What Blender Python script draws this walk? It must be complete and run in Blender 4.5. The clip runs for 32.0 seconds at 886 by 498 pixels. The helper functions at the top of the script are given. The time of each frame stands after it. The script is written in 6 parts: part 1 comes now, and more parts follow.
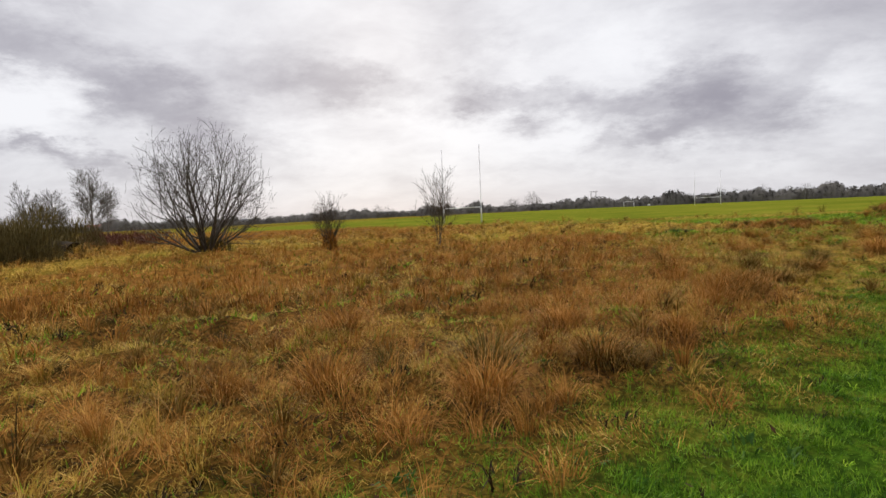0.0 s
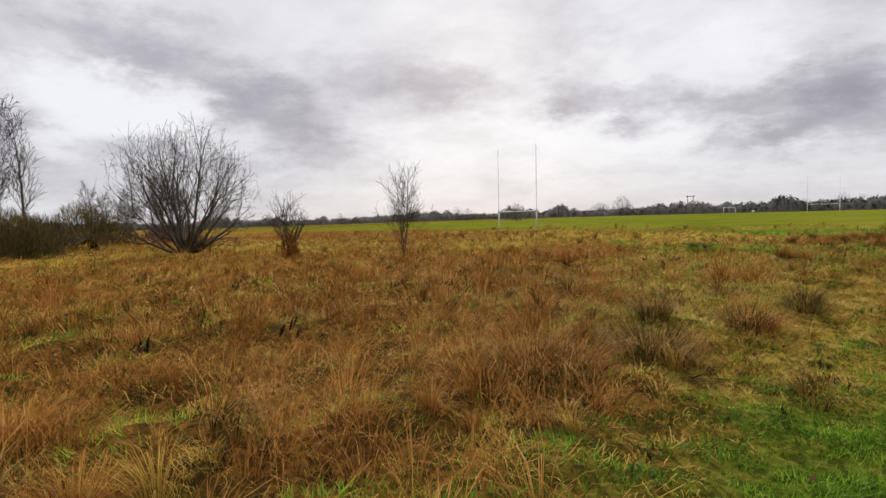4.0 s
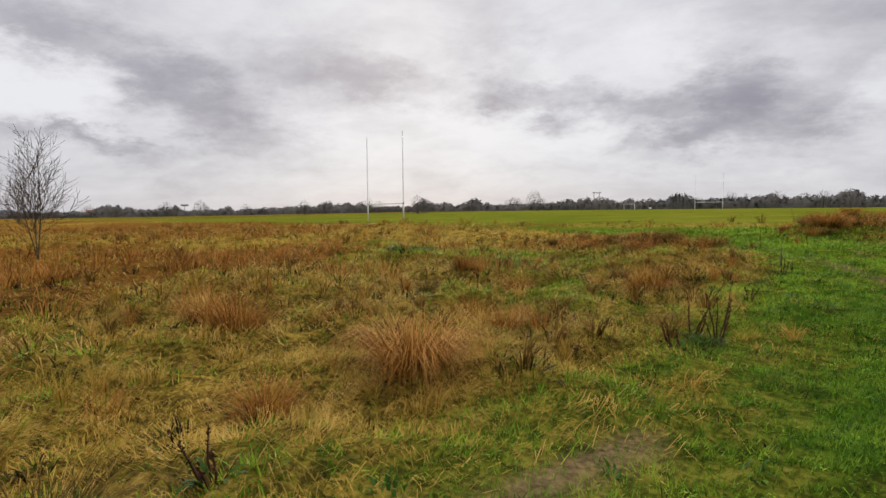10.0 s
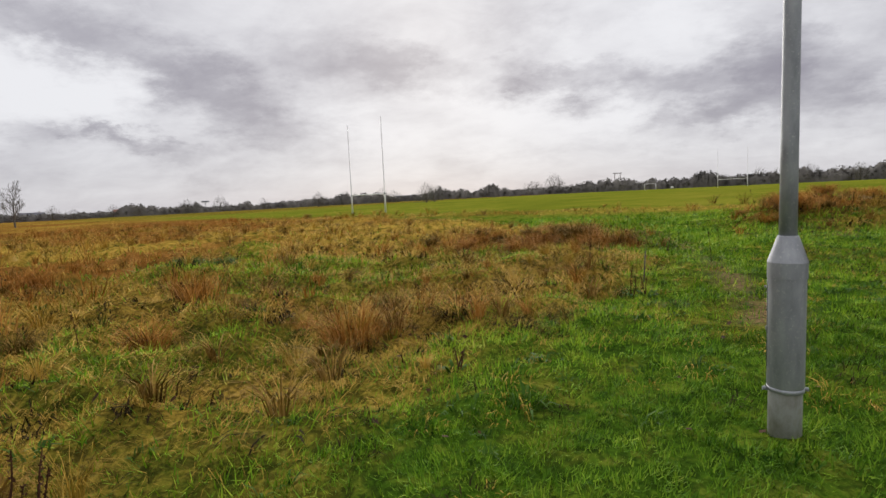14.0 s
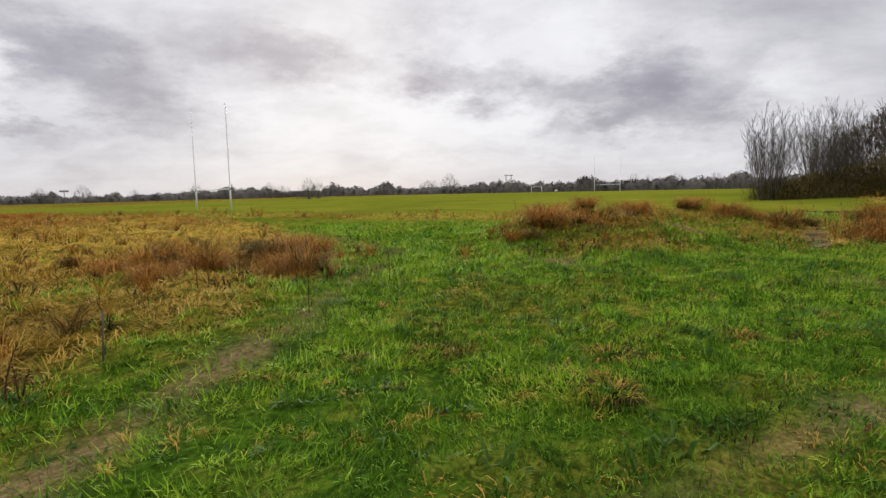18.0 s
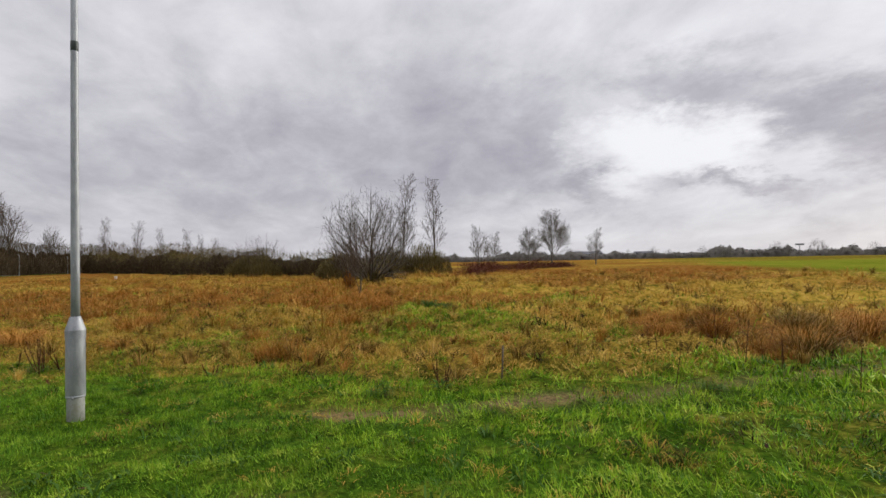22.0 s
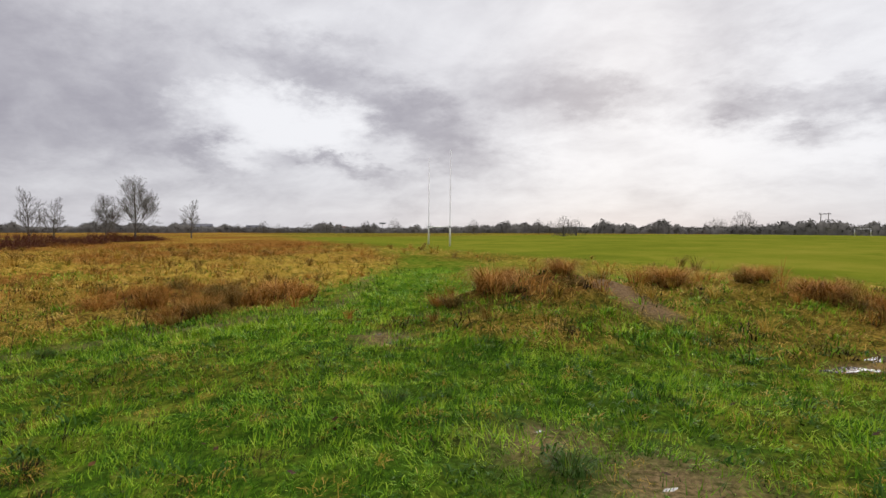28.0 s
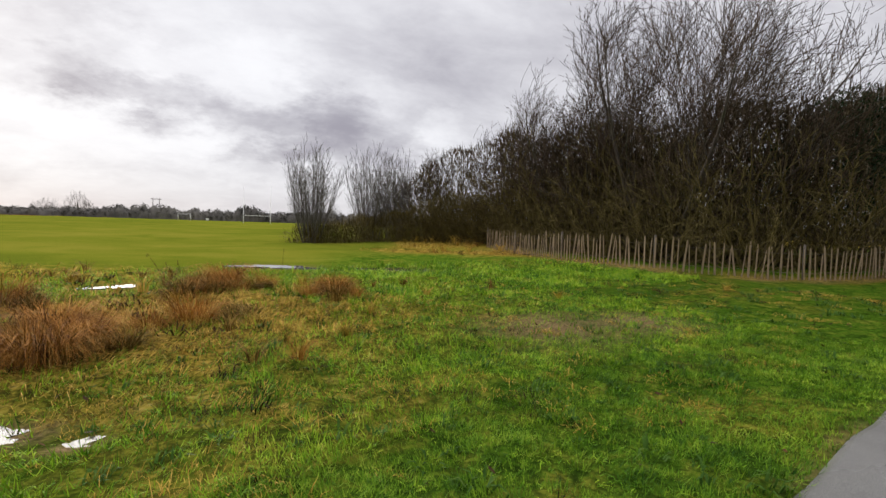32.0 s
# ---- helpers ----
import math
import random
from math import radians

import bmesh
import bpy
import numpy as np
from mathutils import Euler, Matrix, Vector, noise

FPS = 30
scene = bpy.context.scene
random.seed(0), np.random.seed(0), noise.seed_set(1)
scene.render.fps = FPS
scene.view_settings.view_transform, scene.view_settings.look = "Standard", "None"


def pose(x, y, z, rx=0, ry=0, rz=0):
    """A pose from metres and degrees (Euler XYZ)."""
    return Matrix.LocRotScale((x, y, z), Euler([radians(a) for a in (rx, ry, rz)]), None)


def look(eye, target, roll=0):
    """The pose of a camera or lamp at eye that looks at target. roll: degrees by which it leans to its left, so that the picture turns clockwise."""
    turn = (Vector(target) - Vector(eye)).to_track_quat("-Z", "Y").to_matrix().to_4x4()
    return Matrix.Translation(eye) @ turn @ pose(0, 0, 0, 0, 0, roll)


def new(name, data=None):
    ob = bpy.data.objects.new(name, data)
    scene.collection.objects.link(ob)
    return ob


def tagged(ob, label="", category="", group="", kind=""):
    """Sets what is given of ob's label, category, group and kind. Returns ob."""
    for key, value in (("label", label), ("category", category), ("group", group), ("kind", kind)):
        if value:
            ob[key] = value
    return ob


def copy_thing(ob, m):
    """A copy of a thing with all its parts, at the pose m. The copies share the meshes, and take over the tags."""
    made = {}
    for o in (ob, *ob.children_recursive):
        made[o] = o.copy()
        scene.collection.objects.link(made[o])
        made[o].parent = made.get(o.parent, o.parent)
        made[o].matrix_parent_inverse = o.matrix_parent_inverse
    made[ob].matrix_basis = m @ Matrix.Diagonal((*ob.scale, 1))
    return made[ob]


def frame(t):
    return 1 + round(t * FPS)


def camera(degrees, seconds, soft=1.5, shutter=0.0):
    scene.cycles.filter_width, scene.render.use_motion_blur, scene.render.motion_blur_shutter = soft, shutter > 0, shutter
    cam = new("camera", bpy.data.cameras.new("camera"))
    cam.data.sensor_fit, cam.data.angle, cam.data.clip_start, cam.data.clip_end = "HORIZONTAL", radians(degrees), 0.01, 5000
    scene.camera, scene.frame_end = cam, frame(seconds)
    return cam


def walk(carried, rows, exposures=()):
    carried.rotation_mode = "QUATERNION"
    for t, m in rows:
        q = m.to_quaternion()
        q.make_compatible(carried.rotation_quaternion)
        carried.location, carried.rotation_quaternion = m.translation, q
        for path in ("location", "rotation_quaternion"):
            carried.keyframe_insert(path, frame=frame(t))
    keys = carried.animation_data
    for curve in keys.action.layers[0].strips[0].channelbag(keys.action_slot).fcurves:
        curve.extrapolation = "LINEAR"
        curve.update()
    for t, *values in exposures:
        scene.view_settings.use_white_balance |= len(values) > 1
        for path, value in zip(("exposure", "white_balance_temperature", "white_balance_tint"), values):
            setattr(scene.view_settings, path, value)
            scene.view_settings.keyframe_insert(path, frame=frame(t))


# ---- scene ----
cam = camera(80.9, 32.0)
PATH = [
    (0, (1.229, -2.073, 1.408), (0.957, -0.096, 1.273), -2.4),
    (0.5, (1.819, -1.407, 1.395), (1.467, 0.551, 1.193), -1.6),
    (1, (2.374, -0.801, 1.369), (1.967, 1.134, 1.068), -0.9),
    (1.5, (2.918, -0.293, 1.362), (2.507, 1.648, 1.106), -1.3),
    (2, (3.434, 0.236, 1.371), (2.995, 2.176, 1.155), -1.6),
    (2.5, (3.956, 0.807, 1.345), (3.482, 2.733, 1.084), -1.7),
    (3, (4.443, 1.387, 1.334), (3.935, 3.302, 1.058), -1.5),
    (3.5, (4.884, 1.858, 1.343), (4.323, 3.77, 1.17), -1.0),
    (5.5, (6.77, 3.923, 1.247), (6.049, 5.787, 1.181), -2.1),
    (6, (7.26, 4.52, 1.244), (6.515, 6.374, 1.155), -0.7),
    (6.5, (7.745, 5.087, 1.202), (7.155, 6.993, 1.064), 0.4),
    (7, (8.247, 5.621, 1.203), (7.911, 7.591, 1.113), -1.0),
    (7.5, (8.767, 6.044, 1.208), (8.62, 8.039, 1.174), -2.4),
    (8, (9.281, 6.577, 1.235), (9.179, 8.573, 1.174), -2.6),
    (8.5, (9.802, 7.045, 1.236), (9.662, 9.038, 1.144), -2.2),
    (9, (10.3, 7.528, 1.241), (10.111, 9.516, 1.131), -1.3),
    (9.5, (10.79, 7.958, 1.223), (10.55, 9.939, 1.093), -0.6),
    (10, (11.271, 8.447, 1.219), (10.926, 10.412, 1.073), -0.5),
    (10.5, (11.72, 8.938, 1.204), (11.277, 10.881, 1.04), -0.7),
    (11, (12.146, 9.425, 1.192), (11.637, 11.349, 0.992), -1.2),
    (11.5, (12.587, 9.908, 1.21), (12.037, 11.821, 1.017), -2.8),
    (12, (13.023, 10.409, 1.226), (12.487, 12.328, 1.043), -3.3),
    (12.5, (13.508, 10.941, 1.24), (13.04, 12.876, 1.044), -2.8),
    (13, (14.045, 11.417, 1.251), (13.596, 13.354, 1.037), -1.9),
    (13.5, (14.556, 11.883, 1.279), (14.094, 13.817, 1.062), -2.6),
    (14, (15.043, 12.341, 1.289), (14.593, 14.281, 1.096), -2.6),
    (14.5, (15.51, 12.804, 1.304), (15.145, 14.764, 1.138), -1.1),
    (15, (16.023, 13.257, 1.311), (15.799, 15.24, 1.178), -0.5),
    (15.5, (16.609, 13.519, 1.38), (16.526, 15.515, 1.29), 0.8),
    (17.5, (18.492, 15.381, 1.354), (18.327, 17.366, 1.176), -2.1),
    (18, (19.061, 15.765, 1.354), (18.975, 17.751, 1.141), -1.0),
    (18.5, (19.574, 16.165, 1.37), (19.478, 18.147, 1.125), -0.1),
    (19, (20.069, 16.425, 1.411), (19.832, 18.398, 1.179), -1.1),
    (19.5, (20.522, 16.669, 1.455), (20.034, 18.602, 1.299), -0.1),
    (20, (20.864, 16.891, 1.448), (19.946, 18.663, 1.323), 0.3),
    (20.5, (21.147, 17.055, 1.483), (19.86, 18.581, 1.355), -0.0),
    (21, (21.417, 17.152, 1.519), (19.795, 18.311, 1.366), -0.1),
    (21.5, (21.757, 17.143, 1.528), (19.921, 17.929, 1.415), -0.6),
    (22, (22.087, 17.238, 1.552), (20.17, 17.809, 1.586), -0.9),
    (22.5, (22.407, 17.372, 1.568), (20.468, 17.851, 1.679), -0.4),
    (23, (22.724, 17.476, 1.569), (20.761, 17.85, 1.648), 0.5),
    (23.5, (23.074, 17.642, 1.56), (21.09, 17.885, 1.611), 0.2),
    (24, (23.432, 17.748, 1.553), (21.438, 17.897, 1.555), 0.5),
    (24.5, (23.777, 17.907, 1.571), (21.778, 17.977, 1.541), 0.4),
    (26.5, (24.898, 18.16, 1.743), (22.922, 18.454, 1.638), -1.0),
    (27, (25.129, 18.363, 1.774), (23.254, 19.054, 1.691), 0.5),
    (27.5, (25.408, 18.54, 1.769), (23.82, 19.754, 1.707), 1.2),
    (28, (25.489, 18.799, 1.756), (24.401, 20.476, 1.683), 0.5),
    (28.5, (25.587, 18.962, 1.744), (25.009, 20.875, 1.663), -2.4),
    (29, (25.805, 19.091, 1.735), (25.459, 21.059, 1.648), -1.1),
    (29.5, (26.181, 19.239, 1.734), (26.098, 21.235, 1.646), 1.8),
    (30, (26.743, 19.432, 1.757), (27.285, 21.357, 1.726), 2.4),
    (30.5, (27.44, 19.534, 1.755), (28.444, 21.262, 1.699), 3.0),
    (31, (28.139, 19.744, 1.756), (29.236, 21.413, 1.656), 3.5),
    (31.5, (28.83, 19.941, 1.741), (29.882, 21.638, 1.629), 3.5),
    (32, (29.51, 20.166, 1.764), (30.546, 21.875, 1.678), 1.9),
]
EXPOSURE = [(0, 0.41), (2, 0.44), (6, 0.3), (7.2, 0.3), (8, 0.08), (9, 0.25), (11, 0.25), (15, 0.3), (19, 0.36), (20, 0.12), (21, 0.12), (22.3, 0.43), (23.2, 0.28), (24.5, 0.32), (27, 0.42), (28, 0.36), (29, 0.06), (30.2, 0.22), (31, 0.37), (32, 0.47)]
walk(cam, [(t, look(eye, aim, lean)) for t, eye, aim, lean in PATH], EXPOSURE)

# ---- world, sun ----
SUN_BEARING, SUN_HEIGHT = radians(14), radians(20)
world = bpy.data.worlds.new("overcast_sky")
scene.world = world
world.use_nodes = True
WN, WL = world.node_tree.nodes, world.node_tree.links
WN.clear()


def wnode(kind, **values):
    n = WN.new(kind)
    for key, value in values.items():
        n.inputs[key].default_value = value
    return n


def wmath(op, a, b=None, c=None, clamp=False):
    n = WN.new("ShaderNodeMath")
    n.operation, n.use_clamp = op, clamp
    for i, v in enumerate((a, b, c)):
        if v is None:
            continue
        if isinstance(v, (int, float)):
            n.inputs[i].default_value = v
        else:
            WL.new(v, n.inputs[i])
    return n.outputs[0]


def wmix(fac, a, b):
    n = WN.new("ShaderNodeMix")
    n.data_type = "RGBA"
    for socket, v in ((n.inputs[0], fac), (n.inputs[6], a), (n.inputs[7], b)):
        if isinstance(v, (int, float, tuple)):
            socket.default_value = v
        else:
            WL.new(v, socket)
    return n.outputs[2]


coord = WN.new("ShaderNodeTexCoord")
split = WN.new("ShaderNodeSeparateXYZ")
WL.new(coord.outputs["Generated"], split.inputs[0])
up = wmath("MAXIMUM", split.outputs[2], 0.0)
low = wmath("ADD", up, 0.30)
join = WN.new("ShaderNodeCombineXYZ")
WL.new(wmath("DIVIDE", split.outputs[0], low), join.inputs[0])
WL.new(wmath("DIVIDE", split.outputs[1], low), join.inputs[1])
turned = WN.new("ShaderNodeMapping")
turned.inputs["Rotation"].default_value = (0, 0, radians(25))
turned.inputs["Location"].default_value = (3.1, 1.7, 0.4)
turned.inputs["Scale"].default_value = (0.85, 1.1, 1.0)
WL.new(join.outputs[0], turned.inputs["Vector"])
big = wnode("ShaderNodeTexNoise", Scale=1.1, Detail=3.0, Roughness=0.5, Distortion=0.3)
mid = wnode("ShaderNodeTexNoise", Scale=3.4, Detail=8.0, Roughness=0.6, Distortion=0.25)
for n in (big, mid):
    WL.new(turned.outputs[0], n.inputs["Vector"])
# the outlines of the cloud masses are torn by two scales of turbulence
swirl = wnode("ShaderNodeTexNoise", Scale=6.5, Detail=6.0, Roughness=0.66)
stretch = WN.new("ShaderNodeMapping")
stretch.inputs["Scale"].default_value = (1.0, 1.0, 2.2)
WL.new(coord.outputs["Generated"], stretch.inputs["Vector"])
WL.new(stretch.outputs[0], swirl.inputs["Vector"])
shift = WN.new("ShaderNodeVectorMath")
shift.operation = "MULTIPLY_ADD"
WL.new(swirl.outputs["Color"], shift.inputs[0])
shift.inputs[1].default_value = (0.32, 0.32, 0.17)
WL.new(coord.outputs["Generated"], shift.inputs[2])
torn = WN.new("ShaderNodeVectorMath")
torn.operation = "SUBTRACT"
WL.new(shift.outputs[0], torn.inputs[0])
torn.inputs[1].default_value = (0.16, 0.16, 0.085)

# cloud masses: bearing and height, half width and half height, tilt, and how much they lighten
SKY_MASSES = (
    (99.0, 6.5, 24.0, 7.5, 0, -0.26), (76.0, 5.0, 12.0, 4.5, 0, -0.14),
    (39.5, 13.3, 13.6, 3.3, 22, -0.36), (30.5, 9.0, 9.7, 3.0, 24, -0.34), (23.9, 14.3, 6.6, 3.5, 12, -0.31), (45.9, 7.0, 5.6, 1.4, 12, -0.2),
    (38.7, 4.5, 6.6, 1.5, 17, -0.2), (15.9, 14.0, 4.7, 1.9, 12, -0.31), (4.0, 11.0, 4.5, 2.5, 12, -0.5), (-5.4, 10.6, 5.9, 2.0, 2, -0.4),
    (-20.1, 8.6, 7.5, 3.4, 12, -0.53), (-14.2, 6.8, 4.9, 1.3, 7, -0.31), (-10.2, 5.5, 4.5, 1.1, 7, -0.25), (3.6, 16.4, 5.9, 4.1, 62, -0.25),
    (20.8, 6.4, 8.4, 4.8, 22, 0.3), (0.7, 14.1, 8.0, 2.6, 12, 0.26), (-0.9, 7.3, 11.2, 2.6, 2, 0.3), (11.5, 11.4, 4.8, 2.4, 12, 0.24),
    (-11.2, 13.6, 8.0, 2.1, 12, 0.2), (-22.7, 3.9, 7.0, 2.0, 2, 0.22), (67.0, 10.9, 14.0, 5.9, 10, -0.24), (75.3, 15.6, 15.3, 5.3, 0, -0.08),
    (57.7, 7.1, 4.7, 1.4, 10, -0.22), (51.3, 10.1, 7.7, 2.5, 15, 0.12), (74.9, 4.1, 8.1, 1.5, 0, 0.08), (115.3, 10.1, 8.5, 3.0, 4, -0.13),
    (84.6, 11.5, 20.2, 3.4, 8, -0.13), (75.2, 16.4, 16.9, 4.2, 10, -0.1), (50.2, 16.7, 4.8, 2.6, 4, -0.2), (41.8, 14.9, 6.8, 3.4, 10, -0.08),
    (58.5, 7.6, 4.1, 1.4, 4, -0.16), (47.7, 7.0, 3.2, 0.7, 0, -0.22), (43.2, 6.4, 3.5, 0.8, 8, -0.3), (50.8, 10.5, 7.6, 3.0, 0, 0.6),
    (97.7, 11.7, 6.4, 1.4, 12, 0.1), (55.7, 23.1, 9.6, 3.7, 0, 0.14), (116.0, 17.2, 7.3, 3.9, 20, 0.09), (-17.7, 12.5, 3.3, 2.8, 26, -0.28),
    (-31.4, 14.6, 7.7, 5.3, 16, -0.16), (-38.9, 20.9, 18.2, 4.5, -4, -0.05), (-12.4, 6.2, 4.6, 1.3, 2, -0.25), (5.2, 8.2, 5.7, 3.8, 6, 0.22),
    (-7.6, 7.6, 6.1, 2.8, 6, 0.24), (-12.5, 15.8, 9.4, 2.2, 6, 0.2), (-29.9, 8.7, 3.7, 2.2, -34, 0.24))


def sky_mass(value, bearing, height, wide, tall, tilt, weight):
    a, e = radians(bearing), radians(height)
    out = Vector((-math.sin(a) * math.cos(e), math.cos(a) * math.cos(e), math.sin(e)))
    spot = WN.new("ShaderNodeMapping")
    spot.vector_type = "TEXTURE"
    spot.inputs["Location"].default_value = out
    turn = Matrix.Rotation(a, 3, "Z") @ Matrix.Rotation(e, 3, "X") @ Matrix.Rotation(radians(tilt), 3, "Y")
    spot.inputs["Rotation"].default_value = turn.to_euler()
    spot.inputs["Scale"].default_value = (1.5 * radians(wide), 0.5, 1.5 * radians(tall))
    WL.new(torn.outputs[0], spot.inputs["Vector"])
    ball = WN.new("ShaderNodeTexGradient")
    ball.gradient_type = "QUADRATIC_SPHERE"
    WL.new(spot.outputs[0], ball.inputs["Vector"])
    return wmath("MULTIPLY_ADD", wmath("POWER", ball.outputs["Fac"], 0.5), weight, value)


sun_way = Vector((-math.sin(SUN_BEARING) * math.cos(SUN_HEIGHT), math.cos(SUN_BEARING) * math.cos(SUN_HEIGHT), math.sin(SUN_HEIGHT)))
dot = WN.new("ShaderNodeVectorMath")
dot.operation = "DOT_PRODUCT"
WL.new(coord.outputs["Generated"], dot.inputs[0])
dot.inputs[1].default_value = sun_way
facing = wmath("MAXIMUM", dot.outputs["Value"], 0.0)
glow = wmath("POWER", facing, 3.0)
thin = wmath("MULTIPLY_ADD", glow, 0.13, 0.45)
thin = wmath("MULTIPLY_ADD", wmath("SUBTRACT", big.outputs[0], 0.5), 0.30, thin)
thin = wmath("MULTIPLY_ADD", wmath("SUBTRACT", mid.outputs[0], 0.5), 0.85, thin)
for mass in SKY_MASSES:
    thin = sky_mass(thin, *mass)
soft = WN.new("ShaderNodeMapRange")
soft.interpolation_type = "SMOOTHSTEP"
soft.inputs["From Min"].default_value, soft.inputs["From Max"].default_value = -0.22, 1.02
WL.new(thin, soft.inputs["Value"])
thin = soft.outputs["Result"]
cloud = wmix(thin, (0.283, 0.268, 0.316, 1), (0.80, 0.80, 0.83, 1))
hazy = wmath("POWER", wmath("SUBTRACT", 1.0, up), 14.0)
cloud = wmix(wmath("MULTIPLY", hazy, 0.55), cloud, (0.55, 0.545, 0.59, 1))
# an overcast sky is brightest overhead
zenith = wmath("MULTIPLY", wmath("SUBTRACT", up, 0.42, clamp=True), 1.8, clamp=True)
clear = WN.new("ShaderNodeTexSky")
clear.sky_type, clear.sun_disc = "NISHITA", False
clear.sun_elevation, clear.sun_rotation = SUN_HEIGHT, -SUN_BEARING
behind = WN.new("ShaderNodeBackground")
behind.inputs["Strength"].default_value = 0.06
WL.new(clear.outputs[0], behind.inputs["Color"])
front = WN.new("ShaderNodeBackground")
WL.new(wmath("MULTIPLY_ADD", zenith, 1.05, 0.9), front.inputs["Strength"])
WL.new(cloud, front.inputs["Color"])
both = WN.new("ShaderNodeMixShader")
both.inputs[0].default_value = 0.94
WL.new(behind.outputs[0], both.inputs[1])
WL.new(front.outputs[0], both.inputs[2])
out = WN.new("ShaderNodeOutputWorld")
WL.new(both.outputs[0], out.inputs[0])

sun = new("sun", bpy.data.lights.new("sun", "SUN"))
sun.data.energy, sun.data.angle, sun.data.color = 2.0, radians(46), (1.0, 0.95, 0.88)
sun.matrix_world = look(sun_way * 100, (0, 0, 0))


# ---- materials ----
def material(name, rough=0.8, metal=0.0, spec=0.5):
    m = bpy.data.materials.new(name)
    m.use_nodes = True
    b = m.node_tree.nodes["Principled BSDF"]
    b.inputs["Roughness"].default_value = rough
    b.inputs["Metallic"].default_value = metal
    b.inputs["Specular IOR Level"].default_value = spec
    return m, m.node_tree.nodes, m.node_tree.links, b


def place(nodes, links, scale):
    c = nodes.new("ShaderNodeNewGeometry")
    mp = nodes.new("ShaderNodeMapping")
    mp.inputs["Scale"].default_value = scale if isinstance(scale, tuple) else (scale,) * 3
    links.new(c.outputs["Position"], mp.inputs["Vector"])
    return mp.outputs[0]


def noise_tex(nodes, links, scale, detail=5.0, rough=0.55, where=None, twist=0.0):
    n = nodes.new("ShaderNodeTexNoise")
    n.inputs["Scale"].default_value = 1.0
    n.inputs["Detail"].default_value, n.inputs["Roughness"].default_value = detail, rough
    n.inputs["Distortion"].default_value = twist
    links.new(where or place(nodes, links, scale), n.inputs["Vector"])
    return n.outputs[0]


def ramp_of(nodes, links, fac, stops):
    r = nodes.new("ShaderNodeValToRGB")
    els = r.color_ramp.elements
    while len(els) < len(stops):
        els.new(0.5)
    for e, (at, colour) in zip(els, stops):
        e.position, e.color = at, (*colour, 1)
    links.new(fac, r.inputs[0])
    return r.outputs[0]


def blend(nodes, links, fac, a, b, how="MIX"):
    n = nodes.new("ShaderNodeMix")
    n.data_type, n.blend_type = "RGBA", how
    for socket, v in ((n.inputs[0], fac), (n.inputs[6], a), (n.inputs[7], b)):
        if isinstance(v, (int, float)):
            socket.default_value = v
        elif isinstance(v, tuple):
            socket.default_value = (*v, 1)
        else:
            links.new(v, socket)
    return n.outputs[2]


def calc(nodes, links, op, a, b=None, clamp=False):
    n = nodes.new("ShaderNodeMath")
    n.operation, n.use_clamp = op, clamp
    for i, v in enumerate((a, b)):
        if v is None:
            continue
        if isinstance(v, (int, float)):
            n.inputs[i].default_value = v
        else:
            links.new(v, n.inputs[i])
    return n.outputs[0]


def bump(nodes, links, b, height, strength, dist):
    n = nodes.new("ShaderNodeBump")
    n.inputs["Strength"].default_value, n.inputs["Distance"].default_value = strength, dist
    links.new(height, n.inputs["Height"])
    links.new(n.outputs[0], b.inputs["Normal"])


def blade_material(name, stops, patch=0.5, thru=0.3, rough=0.7, gloss=0.03):
    """Grass, leaves and twigs: each island has its own tone, and tones drift over the field."""
    m, N, L, b = material(name, rough, 0.0, gloss)
    g = N.new("ShaderNodeNewGeometry")
    drift = noise_tex(N, L, patch, 4.0)
    drift = calc(N, L, "MULTIPLY_ADD", drift, 3.0)
    drift.node.inputs[2].default_value = -1.0
    knot = calc(N, L, "MULTIPLY_ADD", noise_tex(N, L, patch * 7, 3.0), 3.6)
    knot.node.inputs[2].default_value = -1.3
    drift = calc(N, L, "ADD", calc(N, L, "MULTIPLY", drift, 0.34), calc(N, L, "MULTIPLY", knot, 0.36))
    tone = calc(N, L, "ADD", calc(N, L, "MULTIPLY", g.outputs["Random Per Island"], 0.44), calc(N, L, "SUBTRACT", drift, 0.10), clamp=True)
    colour = ramp_of(N, L, tone, stops)
    L.new(colour, b.inputs["Base Color"])
    if thru:
        t = N.new("ShaderNodeBsdfTranslucent")
        L.new(colour, t.inputs["Color"])
        mx = N.new("ShaderNodeMixShader")
        mx.inputs[0].default_value = thru
        L.new(b.outputs[0], mx.inputs[1])
        L.new(t.outputs[0], mx.inputs[2])
        L.new(mx.outputs[0], N["Material Output"].inputs["Surface"])
    return m


LAWN = blade_material("green_grass", [(0.12, (0.022, 0.07, 0.006)), (0.36, (0.112, 0.255, 0.012)), (0.6, (0.268, 0.43, 0.021)), (0.82, (0.39, 0.50, 0.04)), (1.0, (0.58, 0.54, 0.12))], 0.8, 0.1, 0.55, 0.06)
MOWN = blade_material("mown_verge", [(0.12, (0.022, 0.07, 0.006)), (0.4, (0.105, 0.225, 0.012)), (0.7, (0.215, 0.34, 0.022)), (1.0, (0.34, 0.40, 0.05))], 0.8, 0.1, 0.55, 0.06)
STRAW = blade_material("straw_grass", [(0.1, (0.05, 0.04, 0.008)), (0.33, (0.30, 0.205, 0.028)), (0.62, (0.53, 0.33, 0.06)), (1.0, (0.66, 0.46, 0.155))], 0.6, 0.08)
